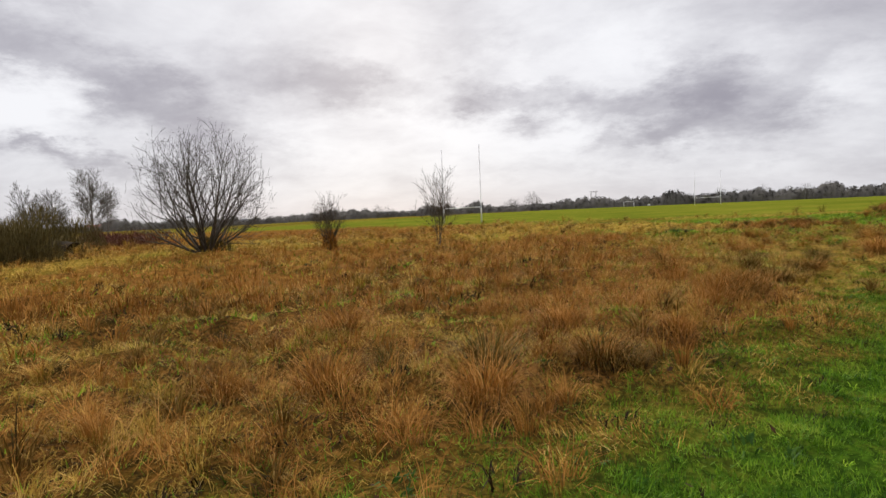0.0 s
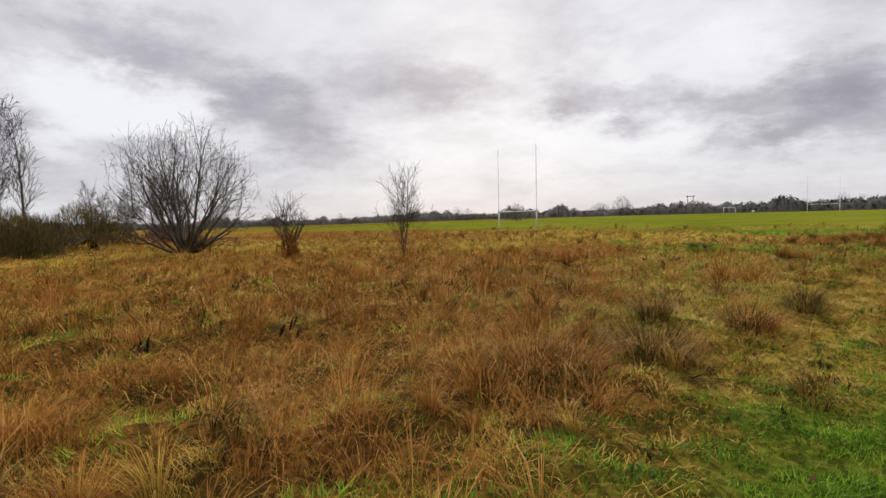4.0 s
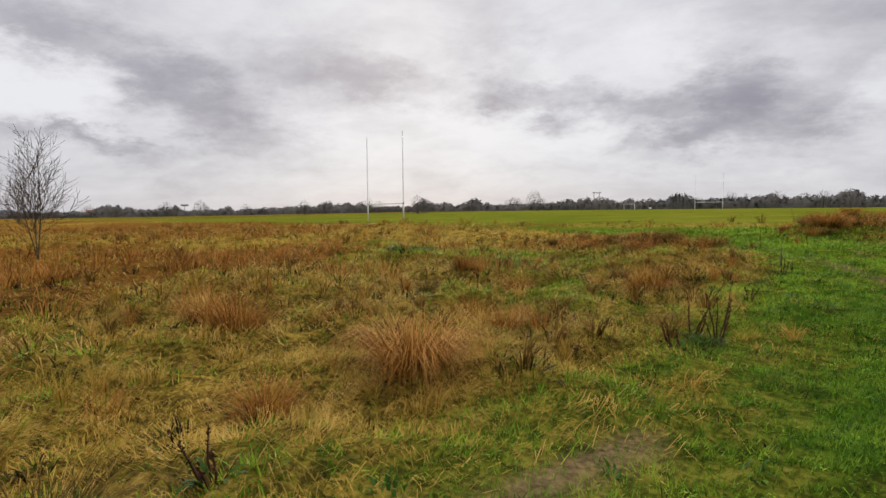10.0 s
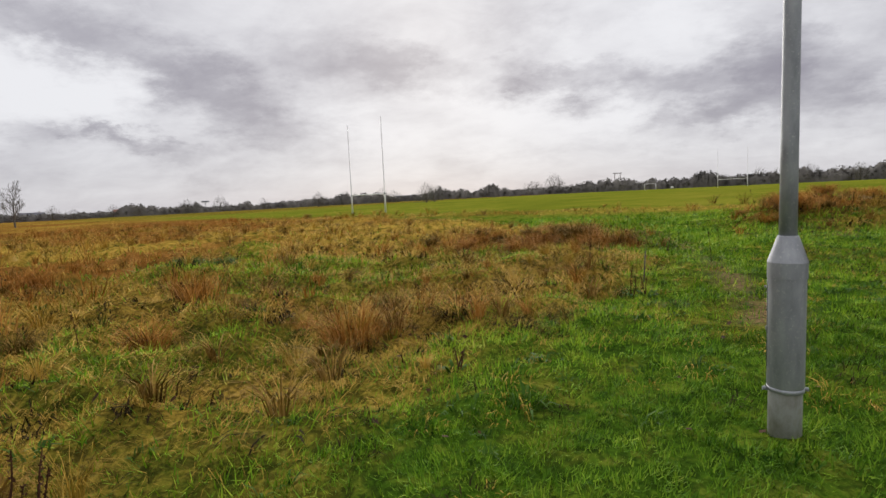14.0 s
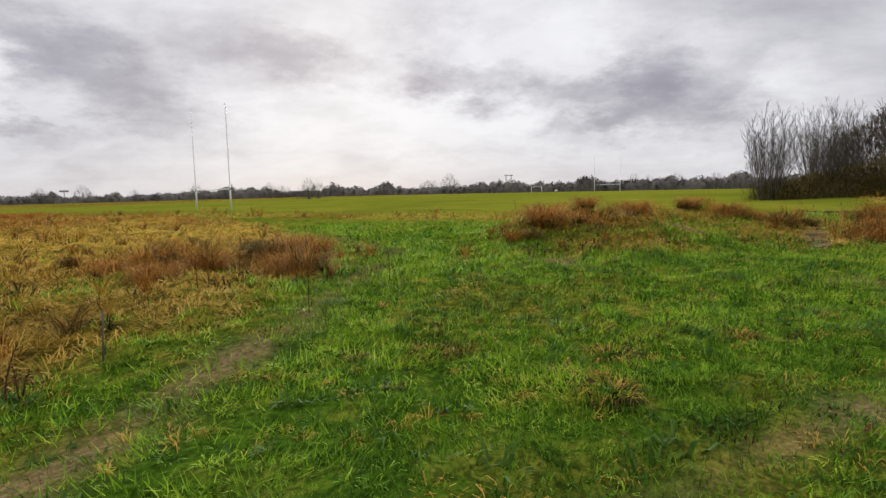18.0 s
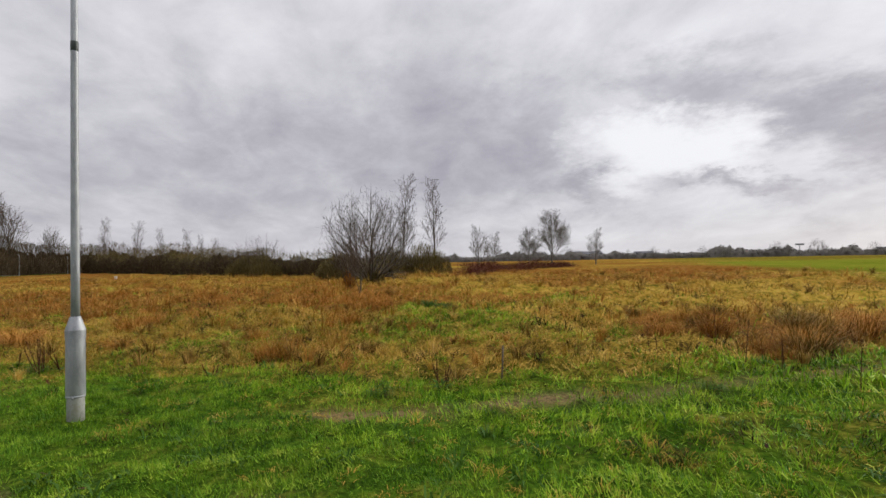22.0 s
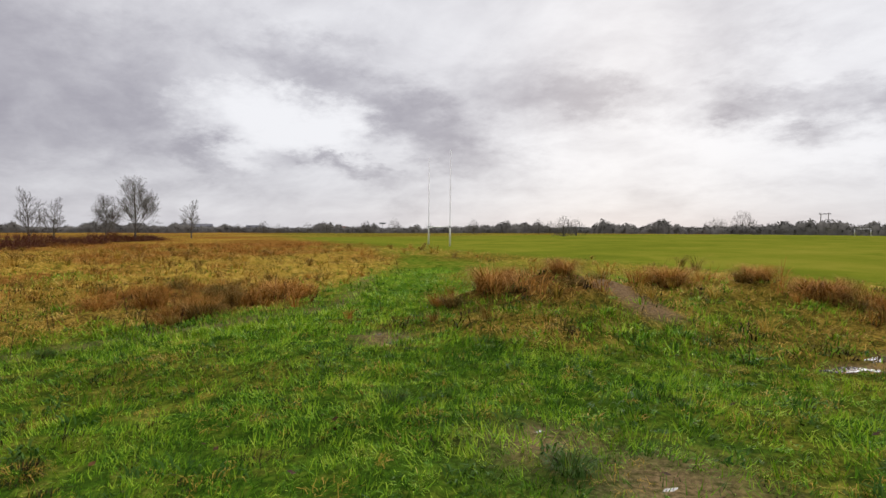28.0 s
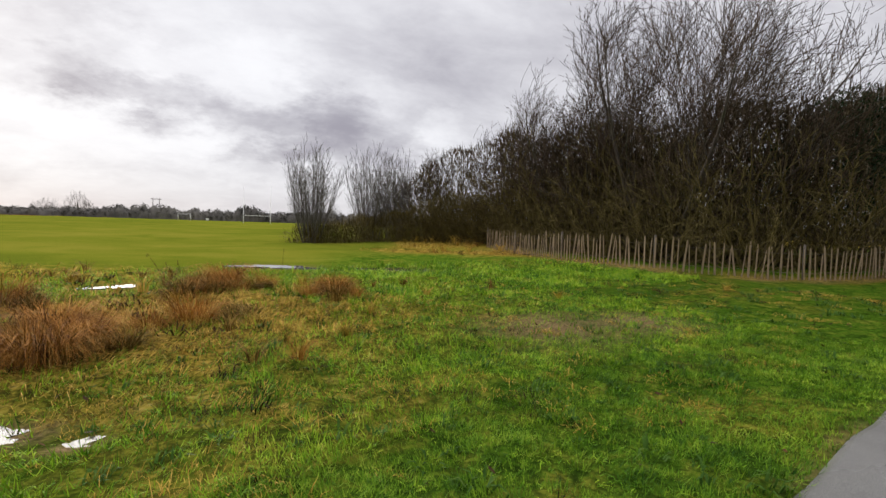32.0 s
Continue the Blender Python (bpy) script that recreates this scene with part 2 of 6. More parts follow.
RUST = blade_material("rust_brown_grass", [(0.1, (0.045, 0.018, 0.006)), (0.33, (0.27, 0.118, 0.022)), (0.62, (0.47, 0.22, 0.045)), (1.0, (0.66, 0.39, 0.13))], 0.45, 0.08)
UMBER = blade_material("umber_rush", [(0.08, (0.032, 0.022, 0.007)), (0.35, (0.145, 0.085, 0.019)), (0.65, (0.30, 0.18, 0.045)), (1.0, (0.50, 0.34, 0.11))], 1.1, 0.08)
RUSH = blade_material("dark_rush", [(0.1, (0.03, 0.04, 0.008)), (0.45, (0.085, 0.075, 0.016)), (0.75, (0.20, 0.12, 0.033)), (1.0, (0.38, 0.24, 0.08))], 1.5, 0.08)
TWIG = blade_material("brown_twigs", [(0.1, (0.035, 0.026, 0.019)), (0.5, (0.075, 0.054, 0.037)), (1.0, (0.15, 0.108, 0.075))], 0.8, 0.0, 0.8)
THICKET = blade_material("thicket_twigs", [(0.1, (0.04, 0.03, 0.02)), (0.5, (0.10, 0.075, 0.047)), (1.0, (0.20, 0.155, 0.10))], 0.8, 0.0, 0.8)
OLIVE = blade_material("olive_scrub", [(0.1, (0.05, 0.042, 0.016)), (0.5, (0.12, 0.095, 0.034)), (1.0, (0.21, 0.165, 0.065))], 0.6, 0.1, 0.75)
RED = blade_material("red_stems", [(0.1, (0.06, 0.022, 0.015)), (0.6, (0.12, 0.042, 0.026)), (1.0, (0.15, 0.075, 0.04))], 0.5, 0.0, 0.7)
EVERGREEN = blade_material("evergreen_leaves", [(0.1, (0.010, 0.022, 0.010)), (0.5, (0.024, 0.045, 0.018)), (0.9, (0.05, 0.075, 0.03)), (1.0, (0.09, 0.11, 0.06))], 0.5, 0.1, 0.4)
# paler and greyer than near twigs: distance haze put into the colour
FAR_WOOD_HAZE = blade_material("far_hedge_haze", [(0.1, (0.07, 0.066, 0.06)), (0.5, (0.125, 0.117, 0.104)), (1.0, (0.19, 0.175, 0.15))], 0.05, 0.0, 0.9)
# near-black: rotten thatch, and shade put into the colour
THATCH_SHADE = blade_material("thatch_and_shade", [(0.1, (0.014, 0.011, 0.006)), (0.6, (0.035, 0.024, 0.012)), (1.0, (0.08, 0.05, 0.022))], 1.5, 0.0, 0.8)
DOCK = blade_material("dead_dock", [(0.1, (0.03, 0.014, 0.009)), (0.6, (0.075, 0.034, 0.02)), (1.0, (0.14, 0.07, 0.035))], 2.0, 0.0, 0.7)
BROADLEAF = blade_material("weed_leaves", [(0.1, (0.03, 0.075, 0.012)), (0.6, (0.07, 0.14, 0.022)), (1.0, (0.14, 0.2, 0.04))], 2.0, 0.25, 0.45)
FALLEN = blade_material("fallen_leaves", [(0.1, (0.025, 0.016, 0.010)), (0.6, (0.07, 0.035, 0.016)), (1.0, (0.16, 0.075, 0.025))], 2.0, 0.0, 0.6)


def bark(name, dark, pale, moss):
    m, N, L, b = material(name, 0.85, 0.0, 0.25)
    n1 = noise_tex(N, L, (9, 9, 2.2), 6.0, 0.6)
    c = ramp_of(N, L, n1, [(0.3, dark), (0.7, pale)])
    n2 = noise_tex(N, L, 1.1, 3.0)
    c = blend(N, L, calc(N, L, "MULTIPLY", calc(N, L, "SUBTRACT", n2, 0.48, True), 3.0, True), c, moss)
    L.new(c, b.inputs["Base Color"])
    bump(N, L, b, noise_tex(N, L, (40, 40, 8), 4.0), 0.5, 0.01)
    return m


BARK = bark("grey_bark", (0.035, 0.028, 0.022), (0.11, 0.09, 0.07), (0.07, 0.075, 0.035))
GREY_TWIG = bark("grey_twigs", (0.055, 0.048, 0.042), (0.15, 0.133, 0.118), (0.10, 0.095, 0.06))
PALE_BARK = bark("pale_bark", (0.07, 0.063, 0.055), (0.17, 0.155, 0.135), (0.10, 0.10, 0.065))

# wet asphalt of the footpath
ASPHALT, N, L, b = material("wet_asphalt", 0.3, 0.0, 0.42)
grit = noise_tex(N, L, 160, 2.0, 0.7)
stain = noise_tex(N, L, 0.9, 5.0, 0.6, None, 0.6)
c = ramp_of(N, L, grit, [(0.3, (0.095, 0.094, 0.092)), (0.62, (0.20, 0.194, 0.178)), (0.8, (0.34, 0.325, 0.295))])
c = blend(N, L, calc(N, L, "MULTIPLY", calc(N, L, "SUBTRACT", stain, 0.5, True), 3.5, True), c, (0.11, 0.107, 0.10))
L.new(c, b.inputs["Base Color"])
wet = ramp_of(N, L, noise_tex(N, L, (0.5, 0.9, 0.5), 4.0), [(0.38, (0.18,) * 3), (0.66, (0.42,) * 3)])
L.new(wet, b.inputs["Roughness"])
bump(N, L, b, grit, 0.35, 0.004)

# galvanised steel
STEEL, N, L, b = material("galvanised_steel", 0.5, 0.5, 0.5)
n1 = noise_tex(N, L, (14, 14, 5), 5.0, 0.6)
n2 = noise_tex(N, L, 70, 3.0, 0.6)
c = ramp_of(N, L, n1, [(0.3, (0.23, 0.242, 0.255)), (0.7, (0.40, 0.413, 0.426))])
c = blend(N, L, calc(N, L, "MULTIPLY", calc(N, L, "SUBTRACT", n2, 0.58, True), 4.0, True), c, (0.50, 0.50, 0.485))
L.new(c, b.inputs["Base Color"])
L.new(ramp_of(N, L, n1, [(0.3, (0.42,) * 3), (0.7, (0.62,) * 3)]), b.inputs["Roughness"])
bump(N, L, b, n2, 0.15, 0.003)


# the same steel, stained by mud and algae near the ground
ROOT_STEEL, N, L, b = material("stained_steel", 0.65, 0.4, 0.4)
L.new(ramp_of(N, L, noise_tex(N, L, (9, 9, 5), 5.0, 0.65), [(0.35, (0.24, 0.23, 0.19)), (0.55, (0.38, 0.38, 0.36)), (0.7, (0.30, 0.29, 0.22))]), b.inputs["Base Color"])


def paint(name, colour, rough=0.5, dirt=(0.2, 0.18, 0.14), amount=2.0, scale=3.0):
    m, N, L, b = material(name, rough, 0.0, 0.5)
    n1 = noise_tex(N, L, scale, 6.0, 0.6)
    L.new(blend(N, L, calc(N, L, "MULTIPLY", calc(N, L, "SUBTRACT", n1, 0.52, True), amount, True), colour, dirt), b.inputs["Base Color"])
    bump(N, L, b, noise_tex(N, L, scale * 12, 3.0), 0.15, 0.003)
    return m


WHITE = paint("white_paint", (0.80, 0.80, 0.78), 0.4)
BLACK = paint("black_band", (0.02, 0.03, 0.025), 0.4, (0.05, 0.09, 0.06))
LAMP_GREY = paint("lamp_grey", (0.22, 0.23, 0.24), 0.45)
GLASS_LENS = paint("lamp_lens", (0.55, 0.56, 0.55), 0.2)
PALE = paint("weathered_chestnut", (0.27, 0.195, 0.115), 0.8, (0.08, 0.062, 0.04), 4.0, 2.2)
WIRE = paint("rusty_wire", (0.12, 0.09, 0.07), 0.6)
TIMBER = paint("weathered_timber", (0.10, 0.08, 0.06), 0.8, (0.05, 0.045, 0.035))
RENDER_WALL = paint("rendered_wall", (0.55, 0.53, 0.49), 0.85, (0.35, 0.32, 0.28))
ROOF_SLATE = paint("slate_roof", (0.13, 0.13, 0.145), 0.7, (0.08, 0.075, 0.07))
ROOF_RED = paint("red_roof", (0.26, 0.10, 0.07), 0.75, (0.12, 0.06, 0.05))
WINDOW_DARK = paint("window_glass", (0.03, 0.035, 0.04), 0.1)

# standing water
WATER, N, L, b = material("puddle_water", 0.05, 0.0, 0.5)
L.new(ramp_of(N, L, noise_tex(N, L, 2.0, 4.0), [(0.3, (0.05, 0.042, 0.030)), (0.7, (0.10, 0.085, 0.06))]), b.inputs["Base Color"])
b.inputs["IOR"].default_value = 1.33

# turf, matted straw, mud and mown pitch, by the masks that the ground carries
SOIL, N, L, b = material("field_ground", 1.0, 0.0, 0.0)


def mask(name):
    a = N.new("ShaderNodeAttribute")
    a.attribute_name = name
    return a.outputs["Fac"]


fine = noise_tex(N, L, 22, 5.0, 0.65)
tuft = noise_tex(N, L, 3.2, 5.0, 0.6, None, 0.5)
wide = noise_tex(N, L, 0.28, 4.0, 0.55, None, 0.8)
broad = noise_tex(N, L, (0.05, 0.05, 0.05), 3.0)
green = ramp_of(N, L, calc(N, L, "ADD", calc(N, L, "MULTIPLY", fine, 0.5), calc(N, L, "MULTIPLY", tuft, 0.5)), [(0.36, (0.022, 0.05, 0.004)), (0.5, (0.065, 0.135, 0.010)), (0.6, (0.115, 0.18, 0.015)), (0.7, (0.20, 0.20, 0.032))])
straw = ramp_of(N, L, calc(N, L, "ADD", calc(N, L, "MULTIPLY", fine, 0.4), calc(N, L, "MULTIPLY", tuft, 0.6)), [(0.36, (0.04, 0.036, 0.008)), (0.46, (0.22, 0.155, 0.022)), (0.56, (0.42, 0.27, 0.045)), (0.7, (0.50, 0.36, 0.12))])
rusty = ramp_of(N, L, calc(N, L, "ADD", calc(N, L, "MULTIPLY", fine, 0.4), calc(N, L, "MULTIPLY", tuft, 0.6)), [(0.36, (0.04, 0.02, 0.006)), (0.5, (0.20, 0.09, 0.018)), (0.68, (0.40, 0.20, 0.05))])
field = blend(N, L, mask("rusty"), straw, rusty)
rough_fac = calc(N, L, "ADD", mask("rough"), calc(N, L, "MULTIPLY", calc(N, L, "SUBTRACT", tuft, 0.5), 0.9), True)
c = blend(N, L, rough_fac, green, field)
mown = ramp_of(N, L, calc(N, L, "ADD", calc(N, L, "MULTIPLY", fine, 0.3), calc(N, L, "ADD", calc(N, L, "MULTIPLY", wide, 0.35), calc(N, L, "MULTIPLY", broad, 0.35))), [(0.38, (0.09, 0.12, 0.012)), (0.5, (0.155, 0.172, 0.016)), (0.62, (0.225, 0.21, 0.028))])
c = blend(N, L, mask("pitch"), c, mown)
# dark litter, and the shade between tufts, put into the ground colour
shade_pits = noise_tex(N, L, (13, 10, 13), 5.0, 0.6, None, 1.2)
shade_pits = calc(N, L, "MULTIPLY", calc(N, L, "SUBTRACT", 0.56, shade_pits, True), 7.0, True)
litter_shade = calc(N, L, "MULTIPLY", mask("covered"), calc(N, L, "ADD", calc(N, L, "MULTIPLY", shade_pits, blend(N, L, mask("rough"), (0.5,) * 3, (0.6,) * 3)), 0.22))
c = blend(N, L, litter_shade, c, blend(N, L, mask("rough"), (0.012, 0.024, 0.004), (0.030, 0.020, 0.007)))
mud_fac = calc(N, L, "MULTIPLY", mask("mud"), calc(N, L, "MULTIPLY", calc(N, L, "SUBTRACT", calc(N, L, "ADD", tuft, calc(N, L, "MULTIPLY", fine, 0.5)), 0.45, True), 4.0, True), True)
mud_colour = ramp_of(N, L, fine, [(0.3, (0.085, 0.055, 0.028)), (0.5, (0.18, 0.118, 0.062)), (0.7, (0.30, 0.20, 0.11))])
c = blend(N, L, mud_fac, c, mud_colour)
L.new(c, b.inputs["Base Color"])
L.new(ramp_of(N, L, mud_fac, [(0.0, (1.0,) * 3), (1.0, (0.8,) * 3)]), b.inputs["Roughness"])
bump(N, L, b, calc(N, L, "ADD", calc(N, L, "MULTIPLY", fine, 0.35), tuft), 0.7, 0.08)


# ---- numbers over the plan ----
RNG = np.random.default_rng(7)


def hashed(ix, iy, seed):
    n = (ix.astype(np.int64) * 374761393 + iy.astype(np.int64) * 668265263 + seed * 144665) & 0x7FFFFFFF
    n = ((n ^ (n >> 13)) * 1274126177) & 0x7FFFFFFF
    return ((n ^ (n >> 16)) & 0xFFFF) / 65535.0


def vnoise(x, y, size, seed=0):
    """Smooth value noise, 0 to 1."""
    x, y = np.asarray(x, float) / size, np.asarray(y, float) / size
    ix, iy = np.floor(x), np.floor(y)
    fx, fy = x - ix, y - iy
    fx, fy = fx * fx * (3 - 2 * fx), fy * fy * (3 - 2 * fy)
    a, b2 = hashed(ix, iy, seed), hashed(ix + 1, iy, seed)
    c2, d2 = hashed(ix, iy + 1, seed), hashed(ix + 1, iy + 1, seed)
    return (a * (1 - fx) + b2 * fx) * (1 - fy) + (c2 * (1 - fx) + d2 * fx) * fy


def fbm(x, y, size, seed=0):
    return 0.55 * vnoise(x, y, size, seed) + 0.3 * vnoise(x, y, size / 2.1, seed + 5) + 0.15 * vnoise(x, y, size / 4.3, seed + 9)


def step(v, a, b2):
    t = np.clip((v - a) / (b2 - a), 0, 1)
    return t * t * (3 - 2 * t)


def line_dist(x, y, line):
    """Distance to a line of points, positive on its left."""
    best, side = np.full(np.shape(x), 1e9), np.zeros(np.shape(x))
    for (ax, ay), (bx, by) in zip(line, line[1:]):
        dx, dy = bx - ax, by - ay
        t = np.clip(((x - ax) * dx + (y - ay) * dy) / (dx * dx + dy * dy), 0, 1)
        d = np.hypot(x - ax - t * dx, y - ay - t * dy)
        s = np.sign(dx * (y - ay) - dy * (x - ax))
        near = d < best
        best, side = np.where(near, d, best), np.where(near, s, side)
    return best * np.where(side == 0, 1, side)


# left edge of the footpath, and the line where the rough field begins
EDGE = [(-170, -53), (-90, -44), (-40, -28.5), (-18, -15), (-9, -9.2), (-2.5, -4.2), (2, -0.3), (3.4, 0.75), (5.3, 2.9), (8.4, 6.3), (11.3, 8.85), (13.2, 11.0), (15.55, 13.48), (17.9, 15.35), (19.3, 16.2), (21.6, 17.38), (26, 19.4), (31.2, 21.25), (33.8, 21.77), (36.5, 22.03), (45, 22.8), (70, 22), (160, 8)]
FIELD = [(-170, -47), (-90, -38), (-40, -24.5), (-18, -12), (-9, -6.8), (-3, -2.2), (1.75, 1.2), (5.2, 4.5), (8.0, 8.4), (10.6, 10.3), (11.9, 11.8), (13.1, 14.2), (14, 16.6), (15.8, 18.9), (16.6, 21), (16.7, 24), (16.4, 27), (14.5, 31), (10.5, 38), (3.5, 46), (-10, 57.5), (-40, 79), (-100, 121), (-300, 266)]
TRAIL = [(16.9, 17.6), (17.02, 18.2), (17.05, 18.67), (17.14, 19.12), (17.27, 19.77), (17.38, 21.04), (17.36, 23.0), (17.5, 25.0), (17.6, 27.05), (15.6, 29.8), (12.9, 33.2)]
TRACK = [(18.6, 17.0), (19.7, 17.75), (20.45, 18.15), (21.4, 18.75), (22.6, 19.6), (23.9, 20.6)]
RIDGE = [(10.0, 9.65), (10.9, 10.35), (11.9, 11.35)]
BARE = [(21.9, 29.9), (22.3, 29.2), (23.0, 28.3), (23.9, 27.4)]
FENCE = [(47.6, 45.0), (45.9, 40.0), (44.8, 35.2), (45.0, 31.2), (46.5, 28.7), (50, 27.3), (58, 26.8), (66, 26.4)]
PUDDLES = [(28.55, 24.88, 0.42, 0.27, -4), (28.08, 24.92, 0.3, 0.19, 10), (29.19, 24.36, 0.17, 0.1, 30), (26.4, 26.75, 0.38, 0.16, 35), (26.9, 27.6, 0.55, 0.2, 60), (27.5, 28.6, 0.5, 0.22, 50), (28.2, 29.6, 0.45, 0.16, 45), (25.05, 22.15, 0.14, 0.06, 70), (25.42, 22.05, 0.11, 0.055, 20), (23.85, 22.7, 0.1, 0.06, 60), (20.85, 24.55, 0.34, 0.1, 70), (20.35, 24.95, 0.2, 0.08, 60), (33.3, 36.0, 1.0, 0.5, -20), (36.6, 34.2, 0.8, 0.4, -25), (29.3, 32.5, 0.4, 0.25, 10), (33.8, 20.9, 0.8, 0.3, 25)]


def puddle_mask(x, y):
    m = np.zeros(np.shape(x))
    for px, py, ra, rb, turn in PUDDLES:
        c3, s3 = math.cos(radians(turn)), math.sin(radians(turn))
        dx, dy = x - px, y - py
        q = ((dx * c3 + dy * s3) / ra) ** 2 + ((-dx * s3 + dy * c3) / rb) ** 2
        m = np.maximum(m, np.exp(-0.5 * q))
    return m


def mound(x, y):
    return np.exp(-((x - 22.0) / 2.2) ** 2 - ((y - 28.3) / 1.9) ** 2) + 0.75 * np.exp(-((x - 25.2) / 1.9) ** 2 - ((y - 30.2) / 1.4) ** 2)


def base_height(x, y):
    u = 0.6 * (x - 16) + 0.35 * (y - 15)
    return np.where(u > 0, 1.2 * (1 - np.exp(-0.024 * u)), 0.011 * u)


def humps(x, y):
    """Hummocks of the rough pasture and the small unevenness of the turf."""
    x, y = np.asarray(x, float), np.asarray(y, float)
    rough = step(line_dist(x, y, FIELD) + 0.6 * (vnoise(x, y, 1.1, 6) - 0.5), -0.4, 0.9)
    rough = np.maximum(rough, np.clip(mound(x, y), 0, 1))
    near = step(line_dist(x, y, EDGE), 0.0, 0.7) * (1 - np.clip(1.6 * puddle_mask(x, y), 0, 1))
    hump = vnoise(x, y, 0.62, 91) * 0.65 + vnoise(x, y, 0.27, 93) * 0.35
    return near * (1 - pitch_zone(x, y)) * (0.42 * rough * (hump - 0.45) + 0.30 * rough * step(line_dist(x, y, EDGE), 5, 10) * (vnoise(x, y, 1.9, 95) - 0.5) + 0.06 * (1 - rough) * (vnoise(x, y, 0.3, 92) - 0.5))


def downhill(x, y):
    """Which way the hummocks fall, and how steeply."""
    e = 0.05
    h0 = humps(x, y)
    gx2, gy2 = (humps(x + e, y) - h0) / e, (humps(x, y + e) - h0) / e
    return -gx2, -gy2


def ground(x, y):
    """Height of the ground."""
    x, y = np.asarray(x, float), np.asarray(y, float)
    off = step(np.abs(line_dist(x, y, EDGE) + 1.5), 1.3, 3.5)
    lumps = 0.20 * (fbm(x, y, 4.5, 2) - 0.5) + 0.11 * (fbm(x, y, 1.0, 4) - 0.5)
    smooth_pitch = pitch_zone(x, y)
    z = base_height(x, y) + lumps * off * (1 - 0.85 * smooth_pitch) + humps(x, y)
    z = z + 0.64 * mound(x, y) - 0.14 * np.exp(-((x - 27.3) / 3.2) ** 2 - ((y - 26.2) / 3.2) ** 2)
    z = z + 0.9 * step(line_dist(x, y, EDGE), -5.5, -11) * step(x, 2, -14)
    far = np.hypot(x - 16, y - 15)
    return z + 1.6 * step(far, 140, 500) * (fbm(x, y, 160, 8) - 0.3) - 0.05 * np.clip(puddle_mask(x, y), 0, 0.6)


def pitch_zone(x, y):
    along = (x - 27) * 0.55 + (y - 38.5) * 0.83
    across = (x - 27) * 0.83 - (y - 38.5) * 0.55
    wob = 2.2 * (fbm(x, y, 6, 3) - 0.5)
    return step(along + wob, -1.5, 1.5) * step(across + wob, 9, 6) * step(across, -118, -112)


def zones(x, y):
    d = line_dist(x, y, FIELD) + 1.3 * (fbm(x, y, 2.0, 6) - 0.5) + 1.6 * (fbm(x, y, 0.7, 16) - 0.5)
    pitch = pitch_zone(x, y)
    rough = step(d, -1.25, 1.4)
    patch = np.maximum(step(fbm(x, y, 5.5, 11), 0.62, 0.74) * 0.45, 0.8 * np.exp(-((x - 8.3) / 1.3) ** 2 - ((y - 21.1) / 0.9) ** 2))
    rough = rough * (1 - patch)
    knoll = np.clip(1.25 * mound(x, y), 0, 1)
    apron = 0.85 * np.exp(-((x - 22.4) / 1.5) ** 2 - ((y - 25.9) / 0.7) ** 2)
    wetland = np.clip(1.25 * np.exp(-((x - 29.4) / 4.4) ** 2 - ((y - 28.7) / 3.2) ** 2), 0, 0.95)
    strip = step((x - 27) * 0.55 + (y - 38.5) * 0.83, -9, -3) * step(x, 34, 28) * 0.55
    under_wood = step((x - 40) * 0.8 + (y - 50) * 0.2, -4, 2) * step(y, 40, 47)
    foot = 0.85 * np.exp(-((line_dist(x, y, FENCE) - 0.2) / 0.7) ** 2) + np.exp(-(line_dist(x, y, [(35.0, 45.5), (38, 44.3), (42, 42.5), (45.5, 40)]) / 1.5) ** 2)
    rough = np.clip(np.maximum.reduce([rough, knoll, apron, wetland, strip, under_wood * 0.8, foot]) * (1 - pitch), 0, 1)
    rough = rough + 0.28 * step(fbm(x, y, 1.5, 21), 0.52, 0.7) * (1 - pitch) * (1 - rough)
    mud = np.zeros(np.shape(x))
    for line, w in ((TRAIL, 0.24), (TRACK, 0.11), (RIDGE, 0.12)):
        mud = np.maximum(mud, (0.6 if line is TRACK else 1.0) * np.exp(-(line_dist(x, y, line) / w) ** 2))
    mud = mud * (0.4 + 0.55 * step(fbm(x, y, 0.8, 71), 0.38, 0.58))
    mud = mud * (1 - 0.45 * step(y, 20.0, 21.5))
    mud = np.maximum(mud, np.exp(-(line_dist(x, y, BARE) / 0.4) ** 4))
    mud = np.maximum(mud, 0.6 * np.exp(-((line_dist(x, y, FENCE) - 0.1) / 0.4) ** 2))
    mud = np.maximum(mud, np.clip(1.35 * puddle_mask(x, y) - 0.3, 0, 1))
    for mx, my, mr in ((24.1, 22.4, 0.45), (25.0, 22.15, 0.55), (25.45, 22.0, 0.3), (20.6, 24.7, 0.4), (21.3, 18.7, 0.2), (34.6, 25.6, 0.9), (36.2, 25.4, 0.8)):
        mud = np.maximum(mud, 0.85 * np.exp(-((x - mx) ** 2 + (y - my) ** 2) / mr ** 2))
    mud = np.maximum(mud, 0.5 * np.exp(-((line_dist(x, y, EDGE) - 0.0) / 0.06) ** 2))
    reddish = step(fbm(x, y, 9, 14) + 0.14 * step(x, 10, 0) + 0.25 * knoll - 0.12 * step(x, 10, 16), 0.46, 0.62)
    return rough, pitch, mud, reddish


